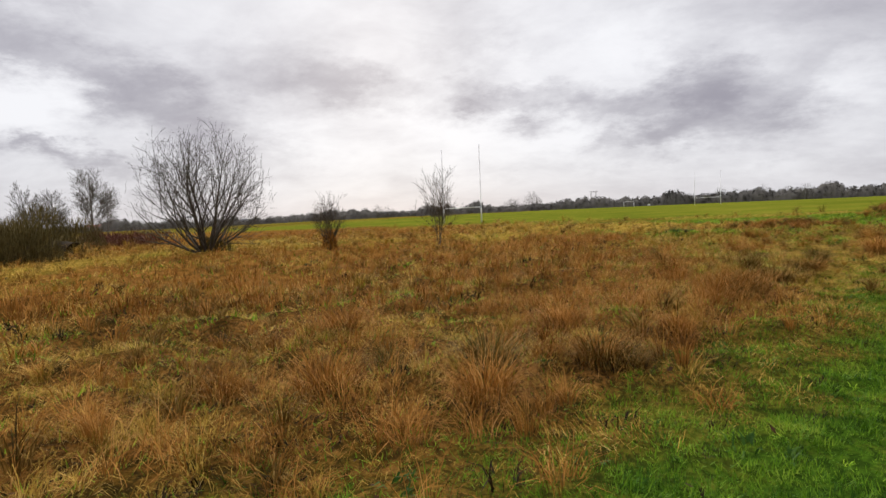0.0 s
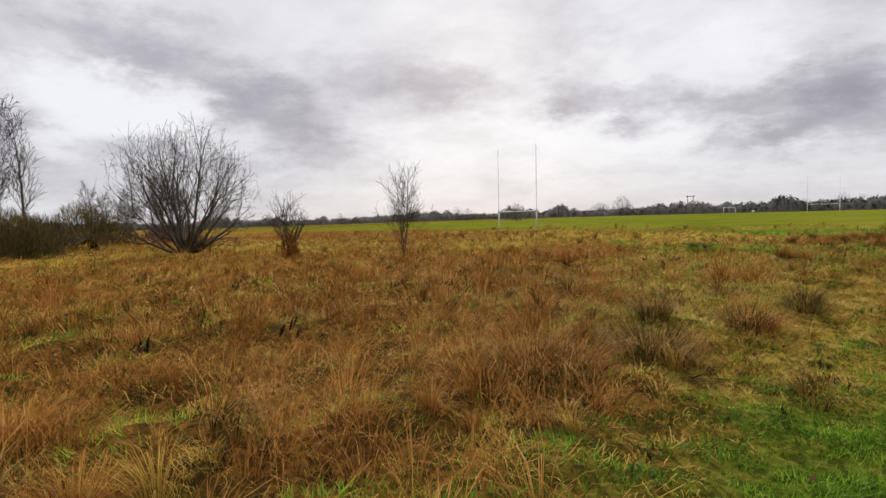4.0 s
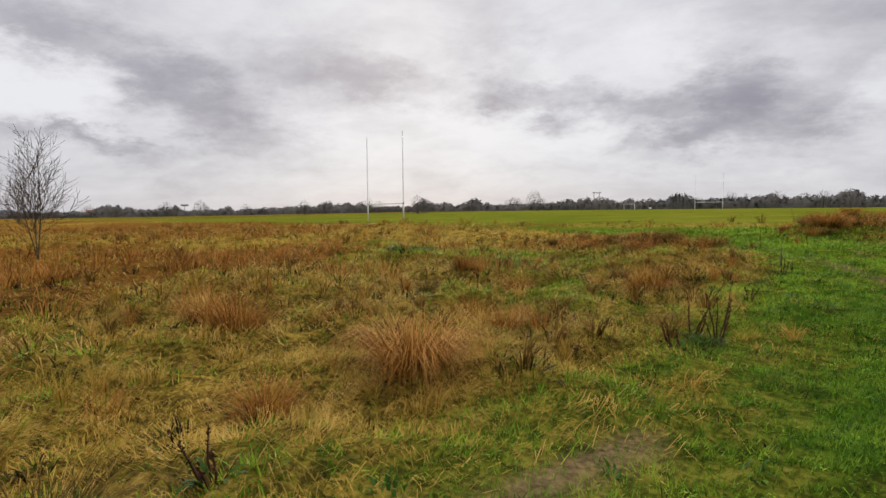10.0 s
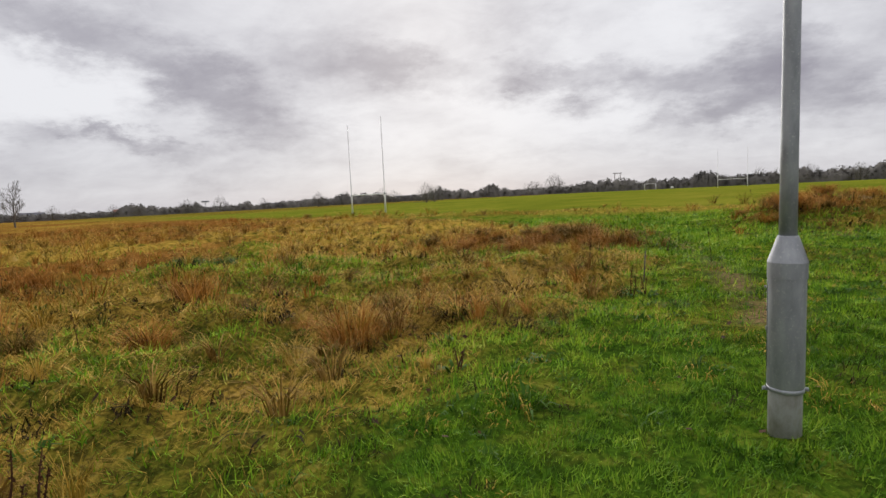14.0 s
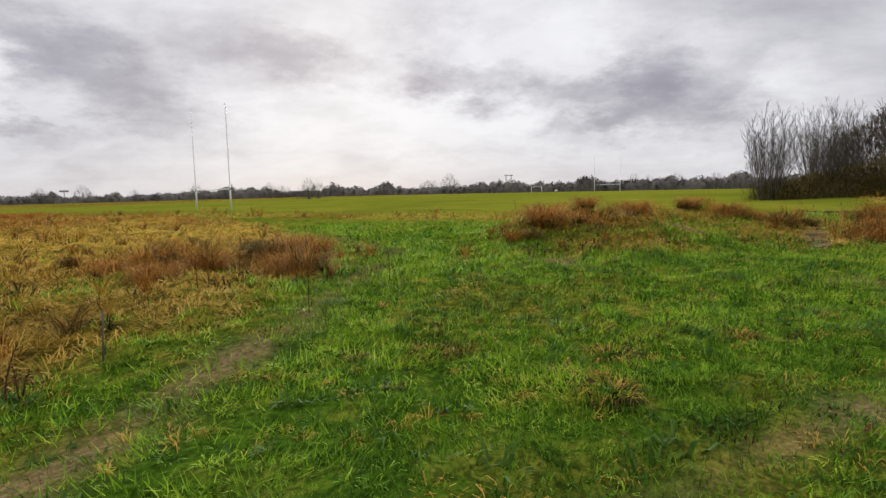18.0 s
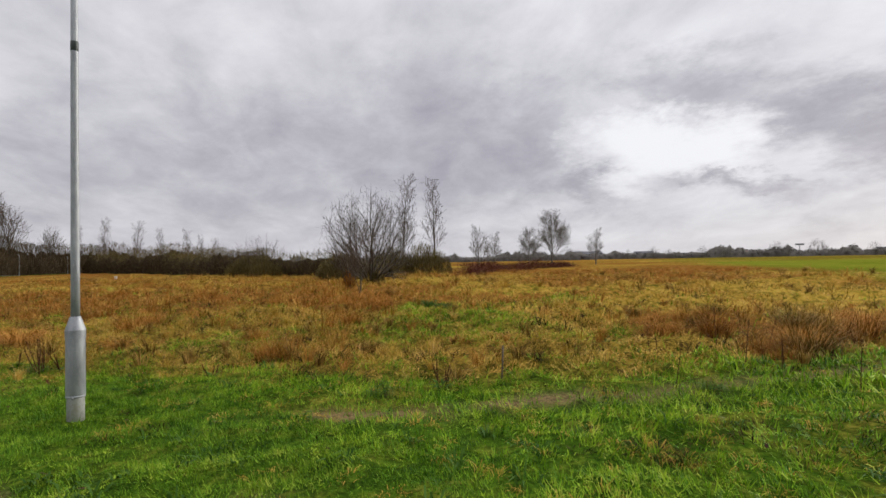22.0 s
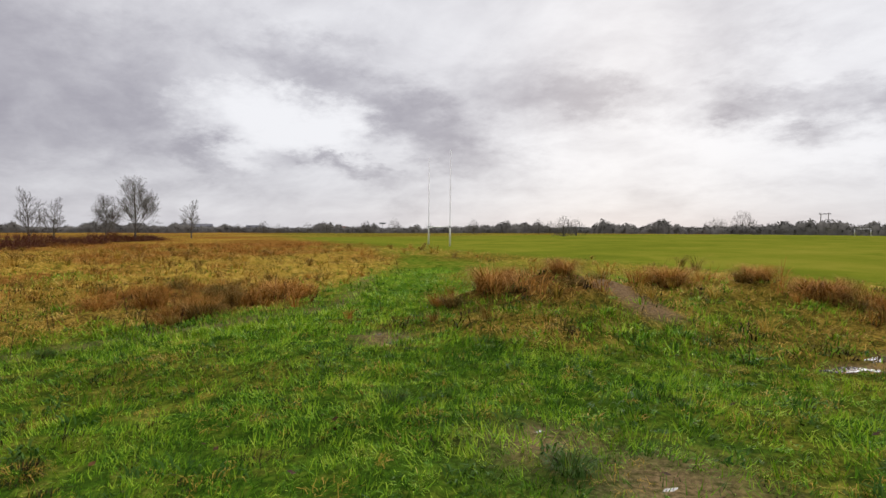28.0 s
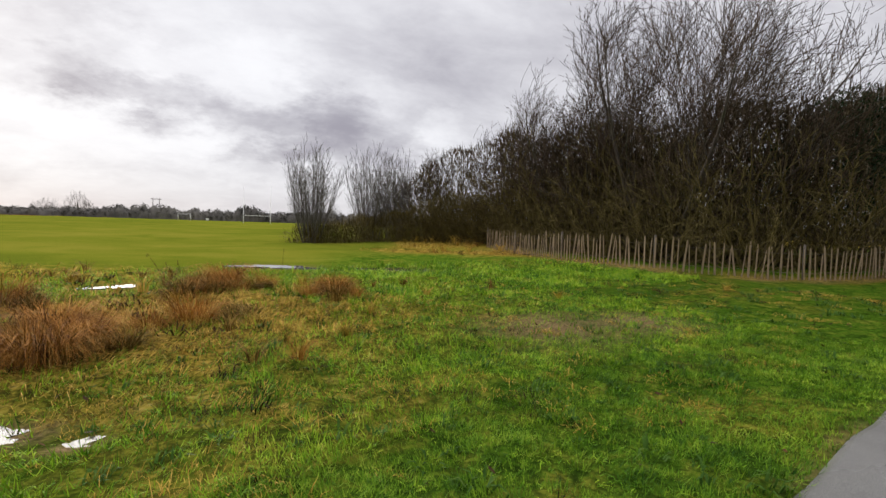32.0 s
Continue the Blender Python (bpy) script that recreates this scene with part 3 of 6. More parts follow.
# ---- meshes in bulk ----
def fast_mesh(name, verts, quads=None, tris=None, mat=None, smooth=False):
    me = bpy.data.meshes.new(name)
    verts = np.asarray(verts, np.float32)
    me.vertices.add(len(verts))
    me.vertices.foreach_set("co", verts.ravel())
    loops, totals = [], []
    for faces, k in ((quads, 4), (tris, 3)):
        if faces is not None and len(faces):
            loops.append(np.asarray(faces, np.int32).ravel())
            totals.append(np.full(len(faces), k, np.int32))
    loops, totals = np.concatenate(loops), np.concatenate(totals)
    me.loops.add(len(loops))
    me.loops.foreach_set("vertex_index", loops)
    me.polygons.add(len(totals))
    me.polygons.foreach_set("loop_start", np.concatenate(([0], np.cumsum(totals)[:-1])).astype(np.int32))
    me.polygons.foreach_set("loop_total", totals)
    if smooth:
        me.polygons.foreach_set("use_smooth", np.ones(len(totals), bool))
    me.update(calc_edges=True)
    if mat:
        me.materials.append(mat)
    return me


MOP = (20, 60, 130)
LONG_MOP = (16, 46, 88, 140)
DOME_MOP = (14, 50, 112, 165)


def blades(base, length, width, bearing, lean, mat, name, segs=2, bow=None):
    """Grass blades and twigs that arch over towards their bearing; lean 0 stands, 1 bows, 2 hangs."""
    n = len(base)
    length, width, lean = (np.broadcast_to(np.asarray(v, float), (n,)) for v in (length, width, lean))
    way = np.stack((np.cos(bearing), np.sin(bearing), np.zeros(n)), 1)
    turn = bearing + np.pi / 2 + RNG.normal(0, 0.5, n)
    flat = np.stack((np.cos(turn), np.sin(turn), np.zeros(n)), 1) * (width / 2)[:, None]
    rings, p = [base - flat, base + flat], base
    bow = bow or ((36,), (22, 66), (26, 56, 88), (20, 45, 70, 95))[segs - 1]
    for k in range(segs):
        tilt = np.radians(np.minimum(lean * bow[k], 100 + 22 * k))[:, None]
        p = p + (way * np.sin(tilt) + np.array((0, 0, 1.0)) * np.cos(tilt)) * (length / segs)[:, None]
        rings += [p] if k == segs - 1 else [p - flat * (0.85 - 0.25 * k), p + flat * (0.85 - 0.25 * k)]
    v = np.stack(rings, 1)
    m = v.shape[1]
    i = np.arange(n)[:, None] * m
    quads = np.concatenate([i + np.array((2 * k, 2 * k + 1, 2 * k + 3, 2 * k + 2)) for k in range(segs - 1)]) if segs > 1 else None
    return fast_mesh(name, v.reshape(-1, 3), quads, i + np.array((m - 3, m - 2, m - 1)), mat)


def stuff(name, me, label, category):
    return tagged(new(name, me), label, category, "", "stuff")


def scatter(x0, x1, y0, y1, per_m2):
    n = int((x1 - x0) * (y1 - y0) * per_m2)
    return RNG.uniform(x0, x1, n), RNG.uniform(y0, y1, n)


def on_ground(x, y, sink=0.01):
    return np.stack((x, y, ground(x, y) - sink), 1)


# ---- small mesh tools for things ----
def part(name, me, mat, parent=None, label=""):
    """Links a mesh or a bmesh as one object under its thing."""
    if isinstance(me, bmesh.types.BMesh):
        bm, me = me, bpy.data.meshes.new(name)
        bm.to_mesh(me)
        bm.free()
    if mat and not me.materials:
        me.materials.append(mat)
    ob = new(name, me)
    if parent:
        ob.parent = parent
    return tagged(ob, label)


def thing(name, x, y, label, category, group="", z=None, turn=0.0, kind=""):
    ob = new(name)
    ob.empty_display_size = 0.2
    ob.matrix_basis = pose(x, y, float(ground(x, y)) if z is None else z, 0, 0, turn)
    return tagged(ob, label, category, group, kind)


def lathe(rings, sides=20, close=True):
    """A turned shape from (radius, height) pairs."""
    bm = bmesh.new()
    rows = [[bm.verts.new((r * math.cos(a), r * math.sin(a), h)) for a in np.linspace(0, 2 * math.pi, sides, False)] for r, h in rings]
    for lo, hi in zip(rows, rows[1:]):
        for i in range(sides):
            f = bm.faces.new((lo[i], lo[(i + 1) % sides], hi[(i + 1) % sides], hi[i]))
            f.smooth = True
    if close:
        bm.faces.new(rows[0][::-1])
        bm.faces.new(rows[-1])
    return bm


def box(sx, sy, sz, at=(0, 0, 0), bevel=0.0):
    bm = bmesh.new()
    bmesh.ops.create_cube(bm, size=1.0, matrix=Matrix.Translation(at) @ Matrix.Diagonal((sx, sy, sz, 1)))
    if bevel:
        bmesh.ops.bevel(bm, geom=bm.edges[:], offset=bevel, segments=2, affect="EDGES")
    return bm


def rod(a, b2, r, sides=8, r2=None):
    a, b2 = Vector(a), Vector(b2)
    way = b2 - a
    q = way.to_track_quat("Z", "Y").to_matrix().to_4x4()
    bm = lathe([(r, 0), (r if r2 is None else r2, way.length)], sides)
    bmesh.ops.transform(bm, matrix=Matrix.Translation(a) @ q, verts=bm.verts)
    return bm


def tubes(name, limbs, mat):
    """Tapered limbs from (points, radii) lists, in one mesh."""
    V, Q, T, count = [], [], [], 0
    for pts, radii in limbs:
        pts = np.asarray(pts)
        k = 6 if radii[0] > 0.05 else (4 if radii[0] > 0.015 else 3)
        way = pts[-1] - pts[0]
        way = way / (np.linalg.norm(way) + 1e-9)
        side = np.cross(way, (0.31, 0.17, 0.93) if abs(way[2]) < 0.9 else (1, 0, 0))
        side /= np.linalg.norm(side) + 1e-9
        other = np.cross(way, side)
        ang = np.arange(k) * 2 * np.pi / k
        circle = np.cos(ang)[:, None] * side + np.sin(ang)[:, None] * other
        V.append((pts[:, None, :] + circle[None] * np.asarray(radii)[:, None, None]).reshape(-1, 3))
        i = np.arange(k)
        for s in range(len(pts) - 1):
            lo = count + s * k
            Q.append(np.stack((lo + i, lo + (i + 1) % k, lo + k + (i + 1) % k, lo + k + i), 1))
        count += k * len(pts)
    return fast_mesh(name, np.concatenate(V), np.concatenate(Q), None, mat, True)


def grow(limbs, rnd, p, d, length, r, level, spec):
    """One limb and, from it, the limbs of the next levels."""
    n = spec["segs"][level]
    pts, radii = [p], [r]
    end = spec["taper"][level]
    for i in range(n):
        d = d + np.array([rnd.gauss(0, spec["wobble"][level]) for _ in range(3)]) + np.array((spec.get("wind", 0.0), 0, spec["rise"][level]))
        d = d / np.linalg.norm(d)
        p = p + d * (length / n)
        pts.append(p)
        radii.append(max(r * (1 - (1 - end) * (i + 1) / n), spec.get("least", 0.004)))
    limbs[level].append((np.array(pts), radii))
    if level + 1 < len(spec["segs"]):
        kids = spec["kids"][level]
        kids = max(1, round(kids * length / spec["norm"][level]))
        a0 = rnd.uniform(0, 6.28)
        for k in range(kids):
            f = spec["first"][level] + (1 - spec["first"][level]) * (k + rnd.uniform(0.1, 0.9)) / kids
            at = f * n
            i = min(int(at), n - 1)
            q = pts[i] + (pts[i + 1] - pts[i]) * (at - i)
            along = pts[i + 1] - pts[i]
            along = along / np.linalg.norm(along)
            a = a0 + 2.4 * k
            side = np.cross(along, (math.cos(a), math.sin(a), 0.35))
            side = side / (np.linalg.norm(side) + 1e-9)
            ang = radians(spec["angle"][level] * rnd.uniform(0.7, 1.25))
            rk = max(spec.get("least", 0.004) * 1.4, (radii[i] + (radii[i + 1] - radii[i]) * (at - i)) * spec["thin"][level])
            grow(limbs, rnd, q, along * math.cos(ang) + side * math.sin(ang), length * spec["ratio"][level] * (1.15 - 0.55 * f) * rnd.uniform(0.75, 1.2), rk, level + 1, spec)


def prune(limbs, dome, rnd):
    """Keeps what lies within a rounded crown (half width, half height, height of the middle)."""
    rx, rz, zc = dome
    kept = []
    for pts, radii in limbs:
        q = np.hypot(pts[:, 0], pts[:, 1]) ** 2 / rx ** 2 + np.where(pts[:, 2] > zc, (pts[:, 2] - zc) / rz, 0.45 * (zc - pts[:, 2]) / zc) ** 2
        out = np.nonzero(q > rnd.uniform(0.78, 1.12) ** 2)[0]
        n = out[0] if len(out) else len(pts)
        if n >= 2:
            if n < len(pts):
                radii = [r * (1 - 0.75 * (i / (n - 1)) ** 1.5) for i, r in enumerate(radii[:n])]
            kept.append((pts[:n], radii[:n]))
    return kept


def tree_thing(name, x, y, spec, seed, label, category="tree", group="", bark_mat=None, z=None, turn=0.0, twig_mat=None):
    rnd = random.Random(seed)
    limbs = [[] for _ in spec["segs"]]
    for k in range(spec["stems"]):
        a = 2.4 * k + rnd.uniform(-0.3, 0.3)
        tilt = radians(spec["fan"]) * math.sqrt((k + 0.4) / spec["stems"]) if spec["stems"] > 1 else radians(rnd.uniform(0, 4))
        d = np.array((math.sin(tilt) * math.cos(a), math.sin(tilt) * math.sin(a), math.cos(tilt)))
        foot = np.array((d[0], d[1], 0)) * spec.get("clump", 0.2)
        grow(limbs, rnd, foot + np.array((0, 0, -0.1)), d, spec["length"] * rnd.uniform(0.8, 1.1) * (1 - spec.get("short", 0.2) * k / spec["stems"]), spec["radius"] * rnd.uniform(0.7, 1.1), 0, spec)
    if "dome" in spec:
        limbs = [prune(level, spec["dome"], rnd) for level in limbs]
    t = thing(name, x, y, label, category, group, z, turn)
    if spec["stems"] > 1:
        for limb in limbs[0]:
            part("stem", tubes("stem", [limb], bark_mat or BARK), None, t)
    else:
        part("trunk", tubes("trunk", limbs[0], bark_mat or BARK), None, t)
    if "split" in spec:
        for limb in limbs[1]:
            part("branch", tubes("branch", [limb], bark_mat or BARK), None, t)
    else:
        part("branchwork", tubes("branchwork", limbs[1], bark_mat or BARK), None, t)
    if len(limbs) > 2:
        part("crown", tubes("crown", sum(limbs[2:], []), twig_mat or bark_mat or TWIG), None, t, "fine bare twigs")
    return t


VASE = dict(stems=18, fan=66, short=0.2, dome=(3.4, 3.4, 3.3), clump=0.28, wind=0.012, length=7.0, radius=0.09, least=0.006, segs=(8, 5, 4, 3), taper=(0.2, 0.25, 0.3, 0.5), wobble=(0.06, 0.09, 0.11, 0.12), rise=(0.035, 0.06, 0.06, 0.05), kids=(8, 6, 3), norm=(5.6, 2.2, 1.0), first=(0.1, 0.12, 0.15), angle=(34, 36, 38), ratio=(0.46, 0.52, 0.6), thin=(0.5, 0.5, 0.6))
SAPLING = dict(stems=3, fan=15, clump=0.08, length=2.9, radius=0.024, least=0.0042, segs=(6, 4, 3), taper=(0.25, 0.3, 0.5), wobble=(0.05, 0.07, 0.09), rise=(0.05, 0.08, 0.08), kids=(21, 9), norm=(2.8, 1.0), first=(0.2, 0.15), angle=(40, 34), ratio=(0.42, 0.5), thin=(0.45, 0.6))
UPRIGHT = dict(stems=1, fan=0, length=11.0, radius=0.15, least=0.012, segs=(10, 5, 3, 2), taper=(0.12, 0.25, 0.35, 0.5), wobble=(0.025, 0.06, 0.09, 0.1), rise=(0.04, 0.14, 0.1, 0.08), kids=(26, 6, 2), norm=(11, 2.5, 0.9), first=(0.2, 0.2, 0.2), angle=(36, 32, 34), ratio=(0.27, 0.5, 0.6), thin=(0.36, 0.5, 0.7))
DOME = dict(stems=1, fan=0, dome=(3.9, 4.9, 4.4), length=9.6, radius=0.16, least=0.012, segs=(9, 5, 3, 2), taper=(0.14, 0.2, 0.3, 0.5), wobble=(0.035, 0.07, 0.1, 0.1), rise=(0.04, 0.12, 0.1, 0.08), kids=(24, 11, 5), norm=(8.6, 3.2, 1.2), first=(0.14, 0.2, 0.15), angle=(40, 32, 34), ratio=(0.46, 0.5, 0.6), thin=(0.42, 0.5, 0.7))
WOODLAND = dict(stems=1, fan=0, dome=(4.6, 7.2, 6.8), length=14.0, radius=0.25, least=0.017, segs=(9, 6, 3, 2), taper=(0.16, 0.2, 0.3, 0.5), wobble=(0.03, 0.06, 0.09, 0.1), rise=(0.05, 0.13, 0.1, 0.08), kids=(24, 9, 2), norm=(13, 4.5, 1.6), first=(0.26, 0.2, 0.2), angle=(31, 27, 30), ratio=(0.52, 0.48, 0.6), thin=(0.42, 0.45, 0.7))
OSIER = dict(stems=44, fan=20, clump=1.4, length=5.4, radius=0.03, least=0.0055, segs=(8, 4, 3), taper=(0.16, 0.3, 0.5), wobble=(0.03, 0.06, 0.08), rise=(0.05, 0.12, 0.1), kids=(14, 4), norm=(5.8, 1.2), first=(0.22, 0.25), angle=(26, 30), ratio=(0.26, 0.5), thin=(0.45, 0.6))
GIANT = dict(split=True, stems=11, fan=56, dome=(8.2, 7.4, 5.4), clump=0.9, length=13.2, radius=0.15, least=0.009, segs=(9, 6, 4, 3), taper=(0.16, 0.2, 0.3, 0.5), wobble=(0.05, 0.07, 0.09, 0.1), rise=(0.05, 0.09, 0.08, 0.08), wind=0.03, kids=(17, 11, 6), norm=(12, 5.0, 2.0), first=(0.2, 0.15, 0.15), angle=(34, 34, 36), ratio=(0.46, 0.5, 0.55), thin=(0.36, 0.45, 0.6))
SHRUB = dict(stems=16, fan=78, clump=0.6, length=4.6, radius=0.035, least=0.009, segs=(7, 4, 3), taper=(0.2, 0.3, 0.5), wobble=(0.1, 0.13, 0.14), rise=(0.02, 0.05, 0.05), kids=(10, 4), norm=(4.6, 1.6), first=(0.1, 0.15), angle=(44, 44), ratio=(0.4, 0.5), thin=(0.5, 0.6))


def scrub_mesh(name, lobes, count, stick, mat, seed):
    """A bush: many thin sticks that fan out and up, fuller inside than at its rim."""
    r = np.random.default_rng(seed)
    share = np.array([l[2] * l[3] for l in lobes])
    which = r.choice(len(lobes), count, p=share / share.sum())
    L2 = np.array(lobes)[which]
    a = r.uniform(0, 2 * np.pi, count)
    u = np.sqrt(r.uniform(0, 1, count))
    hgt = L2[:, 3] * np.sqrt(np.clip(1 - u ** 2, 0.05, 1)) * r.uniform(0.15, 1.0, count) ** 0.7
    base = np.stack((L2[:, 0] + np.cos(a) * u * L2[:, 2] * 0.9, L2[:, 1] + np.sin(a) * u * L2[:, 2] * 0.9, hgt - stick * 0.5), 1)
    base[:, 2] = np.maximum(base[:, 2], -0.05)
    return blades(base, stick * r.uniform(0.5, 1.5, count), stick * 0.03 + 0.012, a + r.normal(0, 0.7, count), r.uniform(0.05, 1.6, count), mat, name)


def leaf_mesh(name, lobes, count, size, mat, seed, low=0.0):
    """Leaf sprays over several lobes (x, y, z, radius, height)."""
    r = np.random.default_rng(seed)
    L2 = np.array(lobes, float)
    share = L2[:, 3] * L2[:, 4]
    L2 = L2[r.choice(len(lobes), count, p=share / share.sum())]
    d = r.normal(0, 1, (count, 3))
    d /= np.linalg.norm(d, axis=1)[:, None]
    shell = r.uniform(0.55, 1.08, count)
    c3 = L2[:, :3] + d * np.stack((L2[:, 3], L2[:, 3], L2[:, 4]), 1) * shell[:, None]
    c3 = c3[c3[:, 2] > low]
    n = len(c3)
    a = r.normal(0, 1, (n, 3))
    a /= np.linalg.norm(a, axis=1)[:, None]
    b3 = np.cross(a, r.normal(0, 1, (n, 3)))
    b3 /= np.linalg.norm(b3, axis=1)[:, None] + 1e-9
    s = (size * r.uniform(0.5, 1.3, n))[:, None]
    v = np.stack((c3 - a * s, c3 + b3 * s * 0.45, c3 + a * s, c3 - b3 * s * 0.45), 1).reshape(-1, 3)
    return fast_mesh(name, v, np.arange(n)[:, None] * 4 + np.arange(4), None, mat)


# ---- ground, path, water ----
def spaced(lo, hi, step_in, reach, ratio):
    inner = list(np.arange(lo, hi + 1e-6, step_in))
    outs, d = [], step_in
    while sum(outs) < reach:
        d *= ratio
        outs.append(d)
    return np.array([lo - s for s in np.cumsum(outs)[::-1]] + inner + [hi + s for s in np.cumsum(outs)])


gx, gy = spaced(-3, 32, 0.16, 1900, 1.12), spaced(-3, 30, 0.16, 1900, 1.12)
GX, GY = np.meshgrid(gx, gy, indexing="ij")
in_path = step(line_dist(GX, GY, EDGE), -0.02, -0.15) * step(line_dist(GX, GY, EDGE), -3.15, -2.95)
GZ = ground(GX, GY) - 0.08 * in_path
idx = np.arange(GX.size).reshape(GX.shape)
quads = np.stack((idx[:-1, :-1], idx[1:, :-1], idx[1:, 1:], idx[:-1, 1:]), -1).reshape(-1, 4)
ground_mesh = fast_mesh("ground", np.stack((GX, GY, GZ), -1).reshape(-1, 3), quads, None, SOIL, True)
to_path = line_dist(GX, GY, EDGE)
# where the ground takes its dark litter and painted shade
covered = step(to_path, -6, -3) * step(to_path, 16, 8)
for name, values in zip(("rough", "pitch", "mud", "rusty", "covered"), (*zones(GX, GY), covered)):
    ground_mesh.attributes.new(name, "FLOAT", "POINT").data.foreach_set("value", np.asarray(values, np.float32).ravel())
tagged(new("ground", ground_mesh), "uneven turf and rough pasture with a mown playing field", "ground", "", "structure")


def along(line, gap):
    """Points every gap metres along a rounded line, with their left normals."""
    p = np.array(line, float)
    for _ in range(3):
        q = np.empty((2 * len(p) - 2, 2))
        q[0::2], q[1::2] = p[:-1] * 0.75 + p[1:] * 0.25, p[:-1] * 0.25 + p[1:] * 0.75
        p = np.concatenate((p[:1], q, p[-1:]))
    s = np.concatenate(([0], np.cumsum(np.hypot(*np.diff(p, axis=0).T))))
    t = np.arange(0, s[-1], gap)
    c3 = np.stack((np.interp(t, s, p[:, 0]), np.interp(t, s, p[:, 1])), 1)
    d = np.gradient(c3, axis=0)
    d /= np.hypot(d[:, 0], d[:, 1])[:, None]
    return c3, np.stack((-d[:, 1], d[:, 0]), 1)


edge_pts, edge_left = along(EDGE, 0.2)
ragged = 0.05 * (vnoise(edge_pts[:, 0], edge_pts[:, 1], 0.5, 31) - 0.5) + 0.06 * (vnoise(edge_pts[:, 0], edge_pts[:, 1], 1.7, 33) - 0.5)
rows = []
for off, drop in ((0.03, -0.10), (0.0, 0.004), (-0.05, 0.014), (-0.5, 0.024), (-1.5, 0.035), (-2.5, 0.024), (-2.95, 0.014), (-3.0, 0.004), (-3.03, -0.10)):
    q = edge_pts + edge_left * (off + (ragged if off > -1 else -ragged))[:, None]
    rows.append(np.stack((q[:, 0], q[:, 1], base_height(q[:, 0], q[:, 1]) + drop), 1))
rows = np.stack(rows, 1)
n_s, n_k = rows.shape[:2]
idx = np.arange(n_s * n_k).reshape(n_s, n_k)
quads = np.stack((idx[:-1, :-1], idx[:-1, 1:], idx[1:, 1:], idx[1:, :-1]), -1).reshape(-1, 4)[:, ::-1]
tagged(new("footpath", fast_mesh("footpath", rows.reshape(-1, 3), quads, None, ASPHALT, True)), "wet grey asphalt footpath with ragged grass edges", "footpath", "", "structure")

# a streak of wet sheen across the asphalt, painted as a thin grey strip
crack = []
for s in np.linspace(-0.1, -2.9, 40):
    q = edge_pts[np.argmin(np.hypot(edge_pts[:, 0] - 17.2, edge_pts[:, 1] - 14.6))]
    w = edge_left[np.argmin(np.hypot(edge_pts[:, 0] - 17.2, edge_pts[:, 1] - 14.6))]
    f = np.array((w[1], -w[0]))
    c3 = q + w * s + f * (0.05 * math.sin(s * 7) + 0.03 * math.sin(s * 23))
    for k in (-0.004, 0.004):
        crack.append((*(c3 + f * k), float(base_height(*c3)) + float(np.interp(-s, (0, 0.05, 0.5, 1.5, 2.5, 2.95, 3), (0.004, 0.014, 0.024, 0.035, 0.024, 0.014, 0.004))) + 0.004))
sheen_faces = [(i, i + 2, i + 3, i + 1) for i in range(0, len(crack) - 2, 2)]
tagged(new("path_sheen", fast_mesh("path_sheen", crack, sheen_faces, None, LAMP_GREY)), "thin grey strip painting a wet sheen across the asphalt", "crack", "", "structure")


def puddle(px, py, ra, rb, turn, seed):
    rnd = random.Random(seed)
    ph = [rnd.uniform(0, 6.28) for _ in range(4)]
    pts = []
    for k in range(72):
        a = 2 * math.pi * k / 72
        w = rnd.uniform(0.93, 1.07) + 0.08 * math.sin(17 * a + ph[2]) + 0.07 * math.sin(13 * a + ph[0]) + 0.26 * math.sin(2 * a + ph[0]) + 0.26 * math.sin(3 * a + ph[1]) + 0.2 * math.sin(5 * a + ph[2]) + 0.1 * math.sin(9 * a + ph[3])
        x, y = ra * w * math.cos(a), rb * w * math.sin(a)
        c3, s3 = math.cos(radians(turn)), math.sin(radians(turn))
        pts.append((x * c3 - y * s3, x * s3 + y * c3))
    wet_path = line_dist(np.array([px]), np.array([py]), EDGE)[0] < 0
    z = float(base_height(px, py)) + 0.04 if wet_path else float(np.mean(ground(px + np.array([p[0] for p in pts]) * 0.75, py + np.array([p[1] for p in pts]) * 0.75))) + (0.03 if py > 31 else 0.0)
    bm = bmesh.new()
    ring = [bm.verts.new((x, y, 0)) for x, y in pts]
    rim = [bm.verts.new((x * 1.06, y * 1.06, -0.03)) for x, y in pts]
    bm.faces.new(ring)
    for i in range(72):
        bm.faces.new((ring[i], rim[i], rim[(i + 1) % 72], ring[(i + 1) % 72]))
    ob = part("puddle", bm, WATER)
    ob.location = (px, py, z)
    tagged(ob, "shallow rain puddle lying in muddy grass", "puddle", "puddles in the grass", "structure")


for n_p, spec in enumerate(PUDDLES):
    puddle(*spec, n_p)


